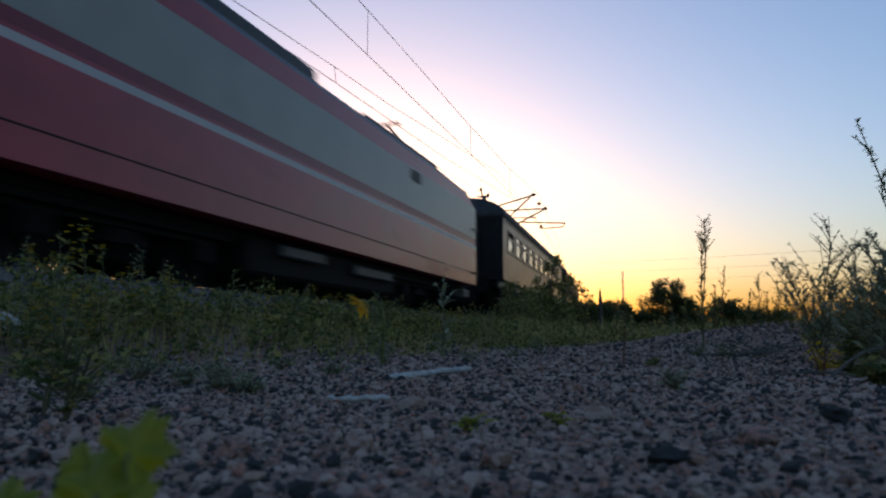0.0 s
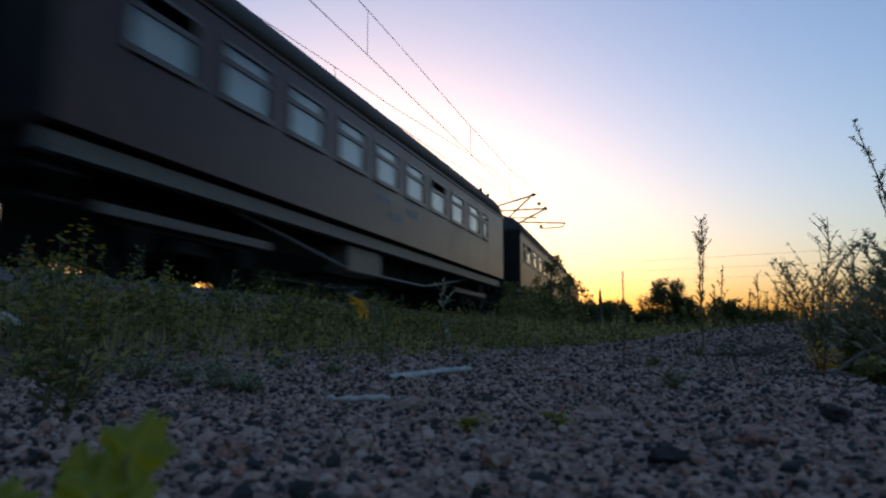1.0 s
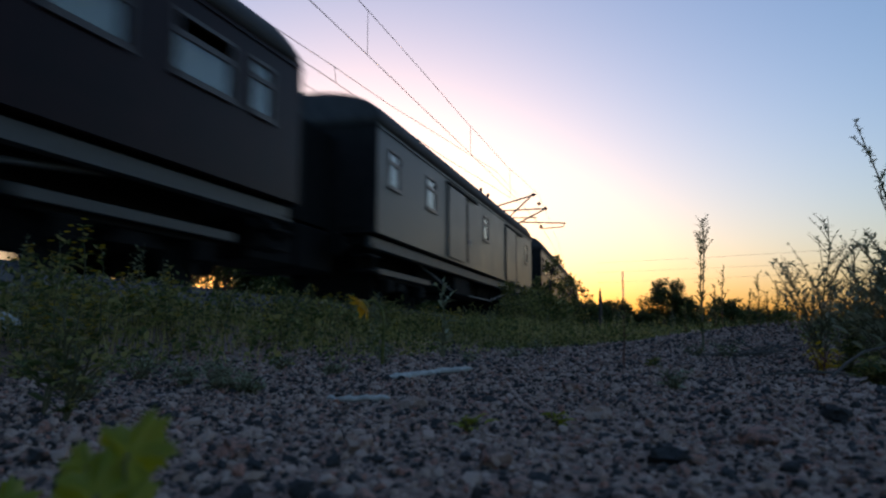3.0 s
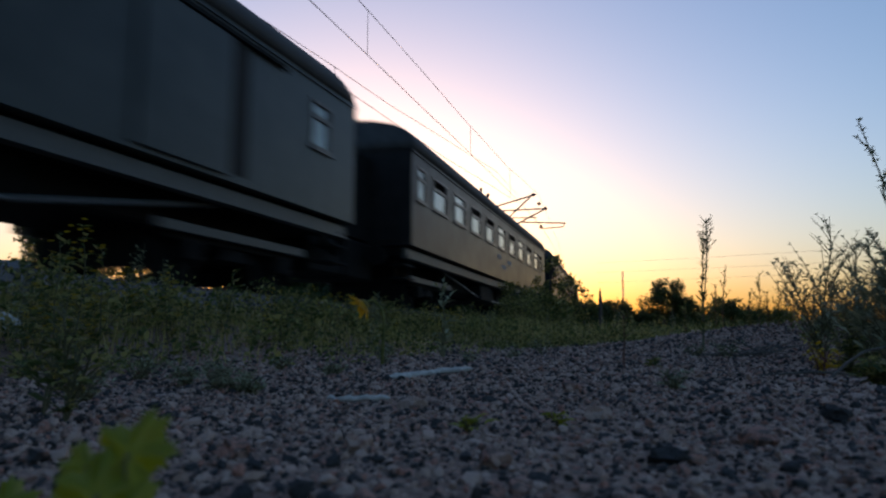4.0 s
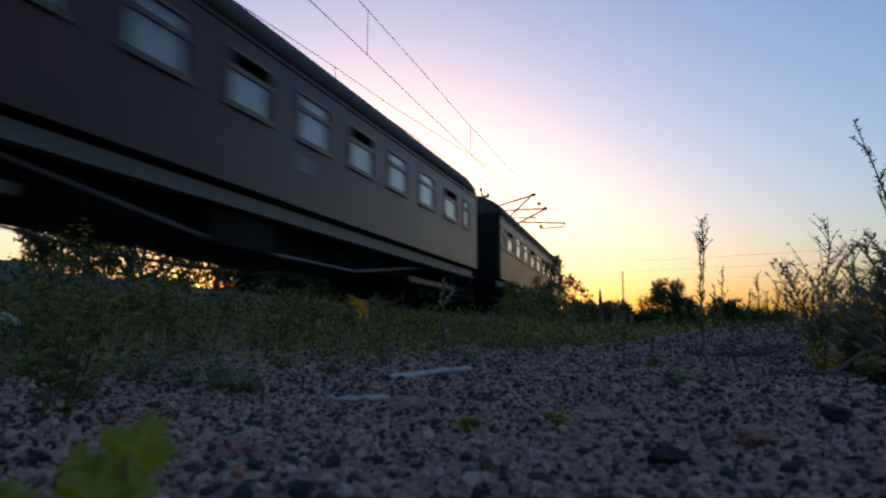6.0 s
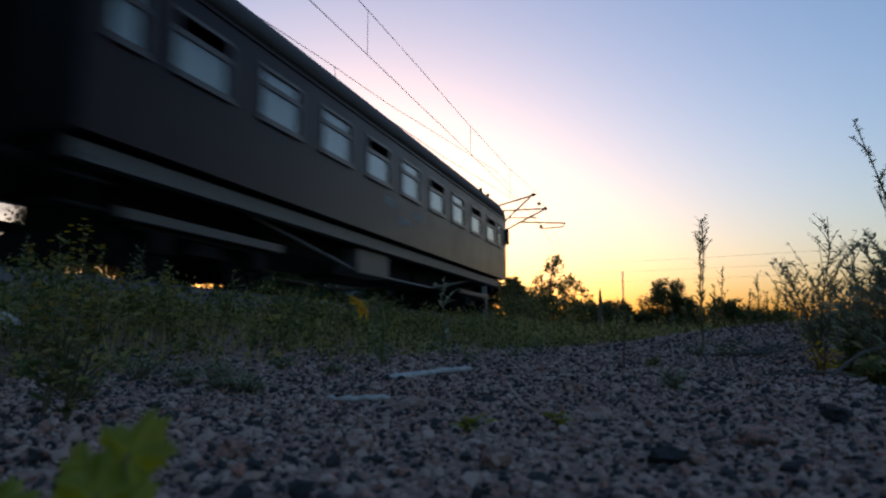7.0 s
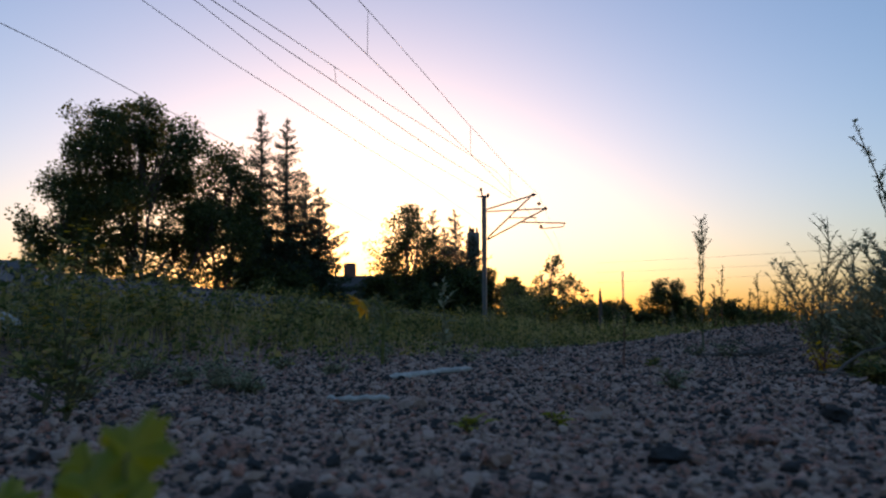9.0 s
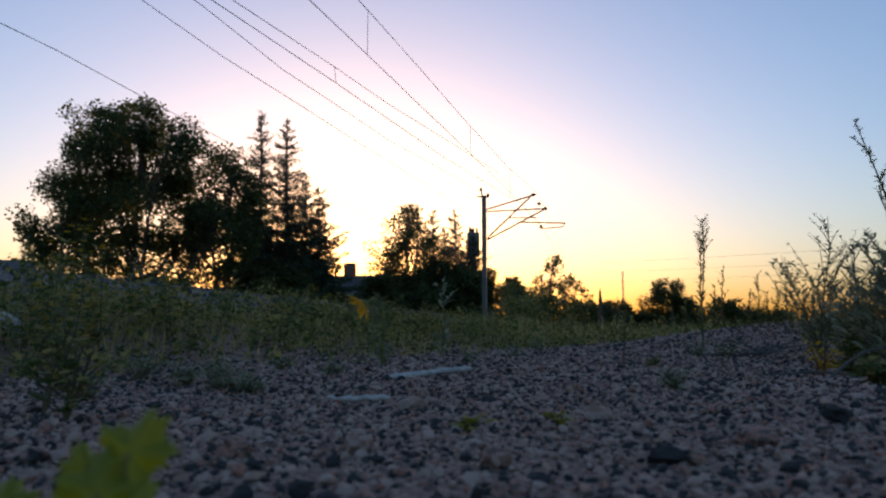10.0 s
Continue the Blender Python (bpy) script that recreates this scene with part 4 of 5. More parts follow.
    broad_tree("dense dark bush by the house", -0.6, 53, 3.6, 6.4, 20, 12000, 0.13, 0.02, 4, "bush", group=g)
    broad_tree("dense dark bush by the line", 1.75, 17.5, 0.9, 1.5, 21, 2800, 0.04, 0.02, 6, "bush", leafmat=M["weed"])
    broad_tree("round dark bush across the field", 18.3, 60, 5.3, 4.6, 17, 12000, 0.13, 0.03, 4, "bush", group="bushes across the field")
    broad_tree("low dark bush across the field", 23.0, 60, 3.7, 3.4, 18, 6000, 0.13, 0.03, 4, "bush", group="bushes across the field")
    broad_tree("low dark bush across the field", 14.6, 62, 3.6, 3.4, 19, 6000, 0.13, 0.03, 4, "bush", group="bushes across the field")
    for i, (across, ahead, tall) in enumerate(((12.7, 61, 3.1), (16.3, 63, 2.7), (20.7, 62, 3.3), (25.4, 61, 3.0), (28.2, 63, 2.7), (10.9, 58, 2.9))):
        broad_tree("low dark bush across the field", across, ahead, tall, 3.6, 40 + i, 5000, 0.12, 0.02, 5, "bush", group="bushes across the field")
    # far woods all along the horizon
    rng = np.random.default_rng(77)
    C, Rr = [], []
    for i in range(900):
        a = rng.uniform(-1.5, 1.5)
        r = rng.uniform(230, 330)
        hgt = 8 + 2.5 * noise.noise((a * 9, 1.3, 0)) + rng.uniform(-1.5, 2)
        for z in (0.3, 0.7):
            C.append((r * math.sin(a), r * math.cos(a), hgt * z))
            Rr.append(hgt * 0.42)
    V, F = leaf_cloud(C, Rr, 50000, 0.9, rng)
    tagged(new("far_woods", soup("far_woods", V, F, M["leaf"])), "dark far woods along the horizon", "woods", kind="stuff")


build_trees()


# ---------------------------------------------------------------- grass, weeds and things on the ground
def leaf_faces(V, F, p, d, up, length, width, fold=0.25, bend=0.2):
    """One pointed leaf with a folded midrib, from p along d."""
    d = d / (np.linalg.norm(d) + 1e-9)
    side = np.cross(d, up)
    side /= np.linalg.norm(side) + 1e-9
    nrm = np.cross(side, d)
    k = len(V)
    m1, m2 = p + d * length * 0.35, p + d * length * 0.72 - nrm * bend * length * 0.3
    tip = p + d * length - nrm * bend * length
    for q in (p, m1 + side * width * 0.5 + nrm * fold * width, m1, m1 - side * width * 0.5 + nrm * fold * width,
              m2 + side * width * 0.36 + nrm * fold * width * 0.6, m2, m2 - side * width * 0.36 + nrm * fold * width * 0.6, tip):
        V.append(tuple(q))
    F += [(k, k + 1, k + 2), (k, k + 2, k + 3), (k + 1, k + 4, k + 5, k + 2), (k + 2, k + 5, k + 6, k + 3), (k + 4, k + 7, k + 5), (k + 5, k + 7, k + 6)]


def herb(name, label, x, y, h, seed, leafmat, stemmat, leaves=60, leaf=(0.07, 0.018), branches=6, spread=0.25, bare=0.15,
         flower=None, flowers=0, fsize=0.012, lean=(0, 0), thick=0.004, top_only=False, group="", up=0.6, stems=1, droop=0.2, category="plant", z=None):
    """A branching weed: stem, foliage and, if it has them, flower heads."""
    rng = np.random.default_rng(seed)
    t = thing(name, label, category, pose(x, y, (ground_z(x, y) if z is None else z) - 0.01), group)
    bm = bmesh.new()
    V, F, tips, lines = [], [], [], []
    for s in range(stems):
        a0 = rng.uniform(0, 6.28)
        out = np.array([math.cos(a0), math.sin(a0), 0]) * spread * h * 0.5 * (stems > 1)
        hh = h * (1 if s == 0 else rng.uniform(0.55, 0.95))
        line = [np.array([lean[0] * f ** 1.5, lean[1] * f ** 1.5, 0]) * h + out * f + np.array([rng.normal() * 0.012 * h, rng.normal() * 0.012 * h, hh * f]) * (f > 0) for f in (0, 0.25, 0.5, 0.75, 1)]
        rod(bm, line, [thick, thick * 0.85, thick * 0.7, thick * 0.5, thick * 0.25], 5)
        lines.append((line, 1.0))
        tips.append(line[-1])
        for b in range(branches):
            f = (bare + (0.95 - bare) * (b + rng.random()) / branches) if not top_only else 0.72 + 0.26 * rng.random()
            i = min(3, int(f * 4))
            base = line[i] + (line[i + 1] - line[i]) * (f * 4 - i)
            a = rng.uniform(0, 6.28)
            ln = h * spread * (1.15 - f) * rng.uniform(0.7, 1.3) + 0.03 * h
            tip = base + np.array([math.cos(a) * ln, math.sin(a) * ln, ln * up * rng.uniform(0.7, 1.6)])
            rod(bm, [base, (base + tip) / 2 + np.array([0, 0, 0.1 * ln]), tip], [thick * 0.5, thick * 0.35, thick * 0.15], 4)
            lines.append(([base, (base + tip) / 2, tip], ln / h))
            tips.append(tip)
    tagged(part("stem", bm, stemmat, t), kind="stuff" if branches else "")
    w = np.array([k + 0.08 for _, k in lines])
    for j in range(leaves):
        line, k = lines[rng.choice(len(lines), p=w / w.sum())]
        f = (bare * (k == 1.0) + (1 - bare * (k == 1.0)) * rng.random()) * (len(line) - 1)
        i = min(len(line) - 2, int(f))
        p = line[i] + (line[i + 1] - line[i]) * (f - i)
        a = rng.uniform(0, 6.28)
        d = np.array([math.cos(a), math.sin(a), up * rng.uniform(0.1, 1.3)])
        s = rng.uniform(0.55, 1.2) * (1.15 - 0.6 * min(1, p[2] / (h + 1e-6)))
        leaf_faces(V, F, p, d, np.array([0, 0, 1.0]) + rng.normal(size=3) * 0.3, leaf[0] * s, leaf[1] * s, bend=droop)
    tagged(part("foliage", soup("foliage", V, F, leafmat), None, t), kind="stuff")
    if flower:
        V, F = [], []
        for j in range(flowers):
            p = tips[rng.integers(len(tips))] + rng.normal(size=3) * np.array([1, 1, 0.6]) * h * 0.035
            for k in range(5):
                a = k * 1.2566 + rng.random()
                leaf_faces(V, F, p, np.array([math.cos(a), math.sin(a), 0.4]), np.array([0, 0, 1.0]), fsize, fsize * 0.7)
        tagged(part("bloom", soup("bloom", V, F, flower), None, t), kind="stuff")
    SWAYING.append(t) if h > 0.5 and x > 1.2 else None
    return t


SWAYING = []


def blades(name, label, spots, rng, mat, width=0.0028):
    V, F = [], []
    for x, y, h in spots:
        z = ground_z(x, y)
        a, ln = rng.uniform(0, 6.28), h * rng.uniform(0.05, 0.5)
        d = np.array([math.cos(a), math.sin(a), 0])
        s = np.array([-d[1], d[0], 0]) * width * rng.uniform(0.6, 1.4) * (1 + y * 0.03)
        p0 = np.array([x, y, z - 0.01])
        p1, p2 = p0 + d * ln * 0.3 + np.array([0, 0, h * 0.6]), p0 + d * ln + np.array([0, 0, h * rng.uniform(0.85, 1)])
        k = len(V)
        V += [tuple(p0 - s), tuple(p0 + s), tuple(p1 - s * 0.8), tuple(p1 + s * 0.8), tuple(p2)]
        F += [(k, k + 1, k + 3, k + 2), (k + 2, k + 3, k + 4)]
    return tagged(new(name, soup(name, V, F, mat)), label, "grass", kind="stuff")


def build_verge():
    rng = np.random.default_rng(31)
    spots = []
    for i in range(36000):
        s = -4 + 70 * rng.random() ** 1.7
        o = rng.triangular(2.6, 3.8, 5.1) + 0.35 * noise.noise((s * 0.5, 2, 2))
        x, y, _ = track(s, o)
        if y < 2.5 or abs(x) > 0.75 * y + 1:
            continue
        clump = 0.6 + 0.7 * noise.noise((x * 0.9, y * 0.9, 1))
        h = (0.12 + 0.15 * clump) * (1.1 - 0.12 * abs(o - 3.4)) * rng.uniform(0.5, 1.15) * (1 - 0.45 * smooth(4.2, 5.0, o)) * (1 + 0.5 * smooth(9, 18, s))
        spots.append((x, y, max(0.06, h)))
    for i in range(15000):
        y = rng.uniform(9.5, 60)
        x = y * rng.uniform(0.1, 0.62)
        if offset_at(x, y) < 4.2 or ((x - 4.3) / 1.95) ** 2 + ((y - 8.6) / 2.6) ** 2 < 1.4:
            continue
        spots.append((x, y, rng.uniform(0.2, 0.65) * (0.8 + 0.5 * noise.noise((x * 0.4, y * 0.4, 5)))))
    for i in range(4000):                      # beyond the line
        x, y, _ = track(rng.uniform(-2, 50), rng.uniform(-9, -3.6))
        spots.append((x, y, rng.uniform(0.2, 0.6)))
    blades("verge_grass", "green and straw-coloured tall verge grass", spots, rng, M["grass"])
    # leafy undergrowth too fine to tell apart
    C, Rr = [], []
    for i in range(2600):
        s = -4 + 46 * rng.random() ** 1.5
        o = rng.triangular(2.9, 3.9, 5.0) + 0.4 * noise.noise((s * 0.5, 2, 2))
        x, y, _ = track(s, o)
        if y < 2.2 or abs(x) > 0.75 * y + 1:
            continue
        r = rng.uniform(0.05, 0.13)
        C.append((x, y, ground_z(x, y) + rng.uniform(0.02, 0.2) * (1.2 + noise.noise((x, y, 4)))))
        Rr.append(r)
    for i in range(500):
        y = rng.uniform(8, 26)
        x = y * rng.uniform(0.08, 0.5)
        if offset_at(x, y) > 4 and ((x - 4.3) / 1.95) ** 2 + ((y - 8.6) / 2.6) ** 2 > 1.1:
            C.append((x, y, ground_z(x, y) + rng.uniform(0.02, 0.25)))
            Rr.append(rng.uniform(0.1, 0.24))
    for i in range(900):                       # low leafy fringe where the gravel begins
        s, o = -2 + 30 * rng.random() ** 1.4, rng.triangular(4.3, 4.8, 5.5)
        x, y, _ = track(s, o + 0.3 * noise.noise((s * 0.7, 5, 1)))
        if y > 2.4 and abs(x) < 0.75 * y + 1:
            C.append((x, y, ground_z(x, y) + rng.uniform(0.0, 0.06)))
            Rr.append(rng.uniform(0.03, 0.09))
    V, F = leaf_cloud(C, Rr, 76000, 0.024, rng, 0.8, 2.0)
    tagged(new("undergrowth", soup("undergrowth", V, F, M["weed"])), "fine dull green leafy undergrowth in the verge", "undergrowth", kind="stuff")
    # weeds through the verge, three kinds, each plant its own
    kinds = []
    for k in range(5):
        kinds.append(herb("ragwort", "yellow-flowered ragwort in the verge", 0, -30 - k, rng.uniform(0.4, 0.54), 50 + k, M["weed"], M["stem"], 70, (0.075, 0.022), 9, 0.28, 0.05, M["yellow"], 30, 0.017, group="wildflowers of the verge"))
    for k in range(4):
        kinds.append(herb("goosefoot_weed", "dull green leafy weed in the verge", 0, -36 - k, rng.uniform(0.36, 0.55), 60 + k, M["weed"], M["stem"], 110, (0.07, 0.026), 9, 0.3, 0.0, group="leafy weeds of the verge"))
    for k in range(2):
        kinds.append(herb("mugwort", "grey-green mugwort in the verge", 0, -41 - k, rng.uniform(0.45, 0.6), 66 + k, M["greyweed"], M["stem"], 120, (0.06, 0.014), 10, 0.25, 0.0, group="leafy weeds of the verge"))
    first = set()
    for i in range(330):
        near = i < 110
        s = rng.uniform(-3, 11) if near else rng.uniform(8, 36)
        o = rng.triangular(3.4, 4.1, 4.9) if near else rng.triangular(3.0, 3.9, 4.9)
        x, y, _ = track(s, o)
        if y < 2.6 or abs(x) > 0.66 * y + 0.4:
            continue
        k = rng.choice(len(kinds), p=[0.11] * 5 + [0.07] * 4 + [0.085] * 2) if near else rng.integers(2, 11)
        m = pose(x, y, ground_z(x, y) - 0.01, rng.uniform(-6, 6), rng.uniform(-6, 6), rng.uniform(0, 360)) @ Matrix.Scale(rng.uniform(0.62, 1.02), 4)
        if k not in first:
            first.add(k)
            kinds[k].matrix_basis = m
        else:
            c = copy_thing(kinds[k], m)
            c.scale = m.to_scale()
    for i in range(12):                        # dark growth close by
        y = rng.uniform(2.7, 3.8)
        x = y * rng.uniform(-0.66, -0.43)
        m = pose(x, y, ground_z(x, y) - 0.01, rng.uniform(-6, 6), rng.uniform(-6, 6), rng.uniform(0, 360)) @ Matrix.Scale(rng.uniform(0.4, 0.72), 4)
        c = copy_thing(kinds[rng.integers(3, 11)], m)
        c.scale = m.to_scale()
    for i in range(130):                       # rough growth beyond the gravel and round the mound
        y = rng.uniform(9.5, 24)
        x = y * rng.uniform(0.06, 0.5)
        if offset_at(x, y) < 3.6 or (((x - 4.3) / 1.95) ** 2 + ((y - 8.6) / 2.6) ** 2 < 1.0 and rng.random() < 0.8):
            continue
        m = pose(x, y, ground_z(x, y) - 0.01, rng.uniform(-6, 6), rng.uniform(-6, 6), rng.uniform(0, 360)) @ Matrix.Scale(rng.uniform(0.6, 1.15), 4)
        c = copy_thing(kinds[rng.integers(5, 11)], m)
        c.scale = m.to_scale()
    for k, ob in enumerate(kinds):
        if k not in first:
            x, y, _ = track(3 + k, 3.9)
            ob.matrix_basis = pose(x, y, ground_z(x, y) - 0.01)


build_verge()


def at(px, y):
    """Ground spot y metres ahead; px runs across the view, 784 being straight ahead."""
    return (px - 784) / 1314 * y, y


def build_plants():
    W, G, S = M["weed"], M["greyweed"], M["stem"]
    # tall weeds standing against the sky
    x, y = at(1243, 6.4)
    herb("horseweed", "tall slender horseweed with a branched seed head", x, y, 1.1, 101, W, S, 150, (0.1, 0.016), 0, 0.1, 0.12, thick=0.007, up=1.6, droop=0.1)
    t = herb("seed_head_weed", "branched seed head on a tall weed", x + 0.01, y, 1.16, 102, G, S, 420, (0.04, 0.014), 24, 0.1, 0.5, thick=0.007, top_only=True, up=0.9)
    for px, yy, h, sd in ((1282, 8.6, 0.75, 103), (1268, 8.8, 0.55, 104), (1345, 8.2, 0.62, 105), (1330, 8.6, 0.42, 106), (1378, 7.8, 0.52, 107), (1404, 7.2, 0.62, 108), (1215, 9.2, 0.5, 109), (1108, 12, 0.75, 110), (1085, 13, 0.7, 111), (1360, 8.0, 0.4, 112), (1425, 6.6, 0.45, 113), (1395, 8.6, 0.5, 116)):
        x, y = at(px, yy)
        herb("dock_weed", "thin reddish seeding weed on the gravel mound", x, y, h, sd, W, M["redstem"], 170, (0.05, 0.018), 9, 0.17, 0.05, thick=0.005, up=1.3, group="seeding weeds on the mound")
    # grey mugworts by the gravel's edge
    x, y = at(1452, 4.3)
    herb("mugwort", "tall grey-green mugwort beside the gravel", x, y, 0.84, 120, G, S, 600, (0.06, 0.017), 26, 0.3, 0.05, thick=0.006, up=1.1, stems=3, lean=(-0.06, 0))
    x, y = at(1530, 3.6)
    herb("mugwort", "tall grey-green mugwort beside the gravel", x, y, 0.62, 121, G, S, 600, (0.06, 0.018), 24, 0.3, 0.02, thick=0.006, up=1.0, stems=4)
    x, y = at(1575, 2.9)
    herb("mugwort", "dense grey-green mugwort beside the gravel", x, y, 0.58, 122, G, S, 620, (0.07, 0.022), 26, 0.32, 0.0, thick=0.006, up=0.9, stems=4)
    x, y = at(1640, 2.6)
    herb("mugwort", "leaning mugwort with long seed spikes", x, y, 0.93, 123, G, S, 600, (0.032, 0.013), 10, 0.1, 0.2, thick=0.006, up=1.2, stems=2, lean=(-0.22, 0))
    x, y = at(1650, 2.8)
    herb("mugwort", "leaning mugwort with long seed spikes", x, y, 0.72, 124, G, S, 500, (0.032, 0.013), 8, 0.1, 0.2, thick=0.006, up=1.2, stems=2, lean=(-0.3, 0))
    for px, yy, h, sd in ((1440, 5.2, 0.4, 125), (1490, 4.8, 0.45, 126), (1550, 4.4, 0.45, 127), (1500, 3.2, 0.26, 128)):
        x, y = at(px, yy)
        herb("goosefoot_weed", "dull green weed at the gravel's edge", x, y, h, sd, W, S, 160, (0.06, 0.022), 12, 0.35, 0.0, thick=0.004, stems=3)
    x, y = at(1452, 2.95)
    herb("yellowing_weed", "low weed with yellowing leaves", x, y, 0.16, 129, M["yellow"], M["redstem"], 46, (0.05, 0.02), 7, 0.6, 0.0, thick=0.004, stems=3, up=0.7)
    x, y = at(1555, 2.3)
    herb("low_weed", "low dark green weed on the gravel", x, y, 0.1, 130, W, S, 120, (0.05, 0.022), 8, 0.7, 0.0, stems=5, thick=0.003)
    # at the foot of the yard
    x, y = at(1104, 3.3)
    herb("dock_weed", "small reddish dock with pale leaves", x, y, 0.25, 131, W, M["redstem"], 22, (0.06, 0.02), 4, 0.3, 0.45, thick=0.005)
    x, y = at(1155, 3.4)
    herb("low_weed", "small green weed tuft on the gravel", x, y, 0.06, 132, W, S, 40, (0.045, 0.016), 5, 0.6, 0, stems=4, thick=0.002)
    x, y = at(785, 5.0)
    herb("mullein", "pale grey-green mullein spike in the verge", x, y, 0.58, 133, G, S, 60, (0.11, 0.035), 4, 0.1, 0.0, thick=0.008, up=1.2)
    for px, yy, h, sd, n in ((330, 2.5, 0.09, 140, 90), (385, 2.3, 0.1, 141, 110), (425, 2.1, 0.07, 142, 70), (450, 2.0, 0.05, 143, 50), (590, 3.0, 0.06, 144, 60), (1190, 2.1, 0.07, 145, 40), (500, 3.3, 0.08, 146, 60), (250, 2.7, 0.12, 147, 80), (830, 4.0, 0.07, 148, 40), (905, 5.5, 0.12, 149, 60), (1230, 4.6, 0.1, 150, 60), (960, 7.0, 0.2, 151, 80), (680, 4.4, 0.14, 152, 70), (1285, 4.5, 0.13, 153, 60), (160, 1.9, 0.1, 154, 60)):
        x, y = at(px, yy)
        herb("low_weed", "low grey-green weed tuft on the gravel", x, y, h, sd, G, S, n * 2, (0.034, 0.011), 7, 0.9, 0.0, stems=6, thick=0.002, group="weed tufts on the gravel", up=0.7)
    for px, yy, sd in ((985, 1.18, 160), (830, 1.1, 161)):
        x, y = at(px, yy)
        herb("moss_tuft", "yellow-green low sprout between stones", x, y, 0.022, sd, M["limegreen"], S, 16, (0.03, 0.012), 4, 1.0, 0.0, stems=4, thick=0.0015, z=ground_z(x, y) + 0.014)
    # leafy weed close by on the left, and the yellow flowers behind it
    x, y = at(122, 1.35)
    herb("thistle", "leafy green weed rooted in the gravel", x, y, 0.22, 170, W, S, 62, (0.05, 0.018), 9, 0.4, 0.12, stems=3, thick=0.004, up=0.7)
    x, y = at(85, 1.5)
    herb("thistle", "leafy green weed rooted in the gravel", x, y, 0.25, 171, W, S, 48, (0.05, 0.016), 8, 0.3, 0.2, stems=2, thick=0.004, up=0.7)
    for px, yy, h, sd in ((95, 2.9, 0.58, 172), (140, 3.1, 0.62, 173), (40, 3.2, 0.5, 174), (175, 3.6, 0.55, 175)):
        x, y = at(px, yy)
        herb("ragwort", "yellow-flowered ragwort in the verge", x, y, h, sd, W, S, 70, (0.075, 0.022), 8, 0.25, 0.05, M["yellow"], 20, 0.016, group="wildflowers of the verge")
    # the drooping yellow flower on its thick bent stem
    x, y = at(677, 4.2)
    t = thing("sunflower", "small wilting sunflower with a drooping yellow head", "flower", pose(x, y, ground_z(x, y) - 0.01))
    part("stem", rod(bmesh.new(), [(0, 0, 0), (0.006, 0, 0.2), (0.006, 0, 0.27), (-0.008, 0, 0.33), (-0.05, -0.01, 0.375), (-0.085, -0.015, 0.37)], [0.009, 0.0085, 0.0085, 0.008, 0.008, 0.009], 8), M["weed"], t)
    c = np.array([-0.1, -0.02, 0.355])
    axis = np.array([-0.75, -0.25, -0.6])
    e1 = np.array([0.55, 0.2, -0.8])
    e2 = np.cross(axis, e1)
    head = part("disc", rod(bmesh.new(), [c - axis * 0.015, c, c + axis * 0.02], [0.02, 0.034, 0.026], 12), M["weed"], t, "green-brown flower disc")
    for k in range(14):
        a = k * 2 * math.pi / 14
        V, F = [], []
        out = e1 * math.cos(a) + e2 * math.sin(a)
        leaf_faces(V, F, c + out * 0.024, out * 0.7 + axis * (0.6 + 0.25 * math.sin(k * 2.3)), axis, 0.08 + 0.015 * math.sin(k * 1.7), 0.04, 0.1, 0.15)
        part("petal", soup("petal", V, F, M["amber"]), None, head)


build_plants()


def lobed_leaf(size, seed):
    """A broad toothed and lobed leaf as a cupped fan with ribs."""
    rng = np.random.default_rng(seed)
    bm = bmesh.new()
    c = bm.verts.new((0, 0, 0))
    rims = []
    n = 34
    for i in range(n + 1):
        a = -2.6 + 5.2 * i / n
        r = size * (0.55 + 0.36 * abs(math.cos(2.5 * a)) + 0.12 * math.cos(a)) * (1.12 if i % 2 else 0.9) * rng.uniform(0.92, 1.08)
        z = 0.16 * size * math.cos(5 * a) - 0.22 * r + rng.normal() * 0.03 * size
        rims.append((bm.verts.new((math.sin(a) * r * 0.5, math.cos(a) * r * 0.5, 0.08 * size * math.cos(5 * a))), bm.verts.new((math.sin(a) * r, math.cos(a) * r, z))))
    for (a0, a1), (b0, b1) in zip(rims, rims[1:]):
        bm.faces.new((c, a0, b0))
        bm.faces.new((a0, a1, b1, b0))
    return bm


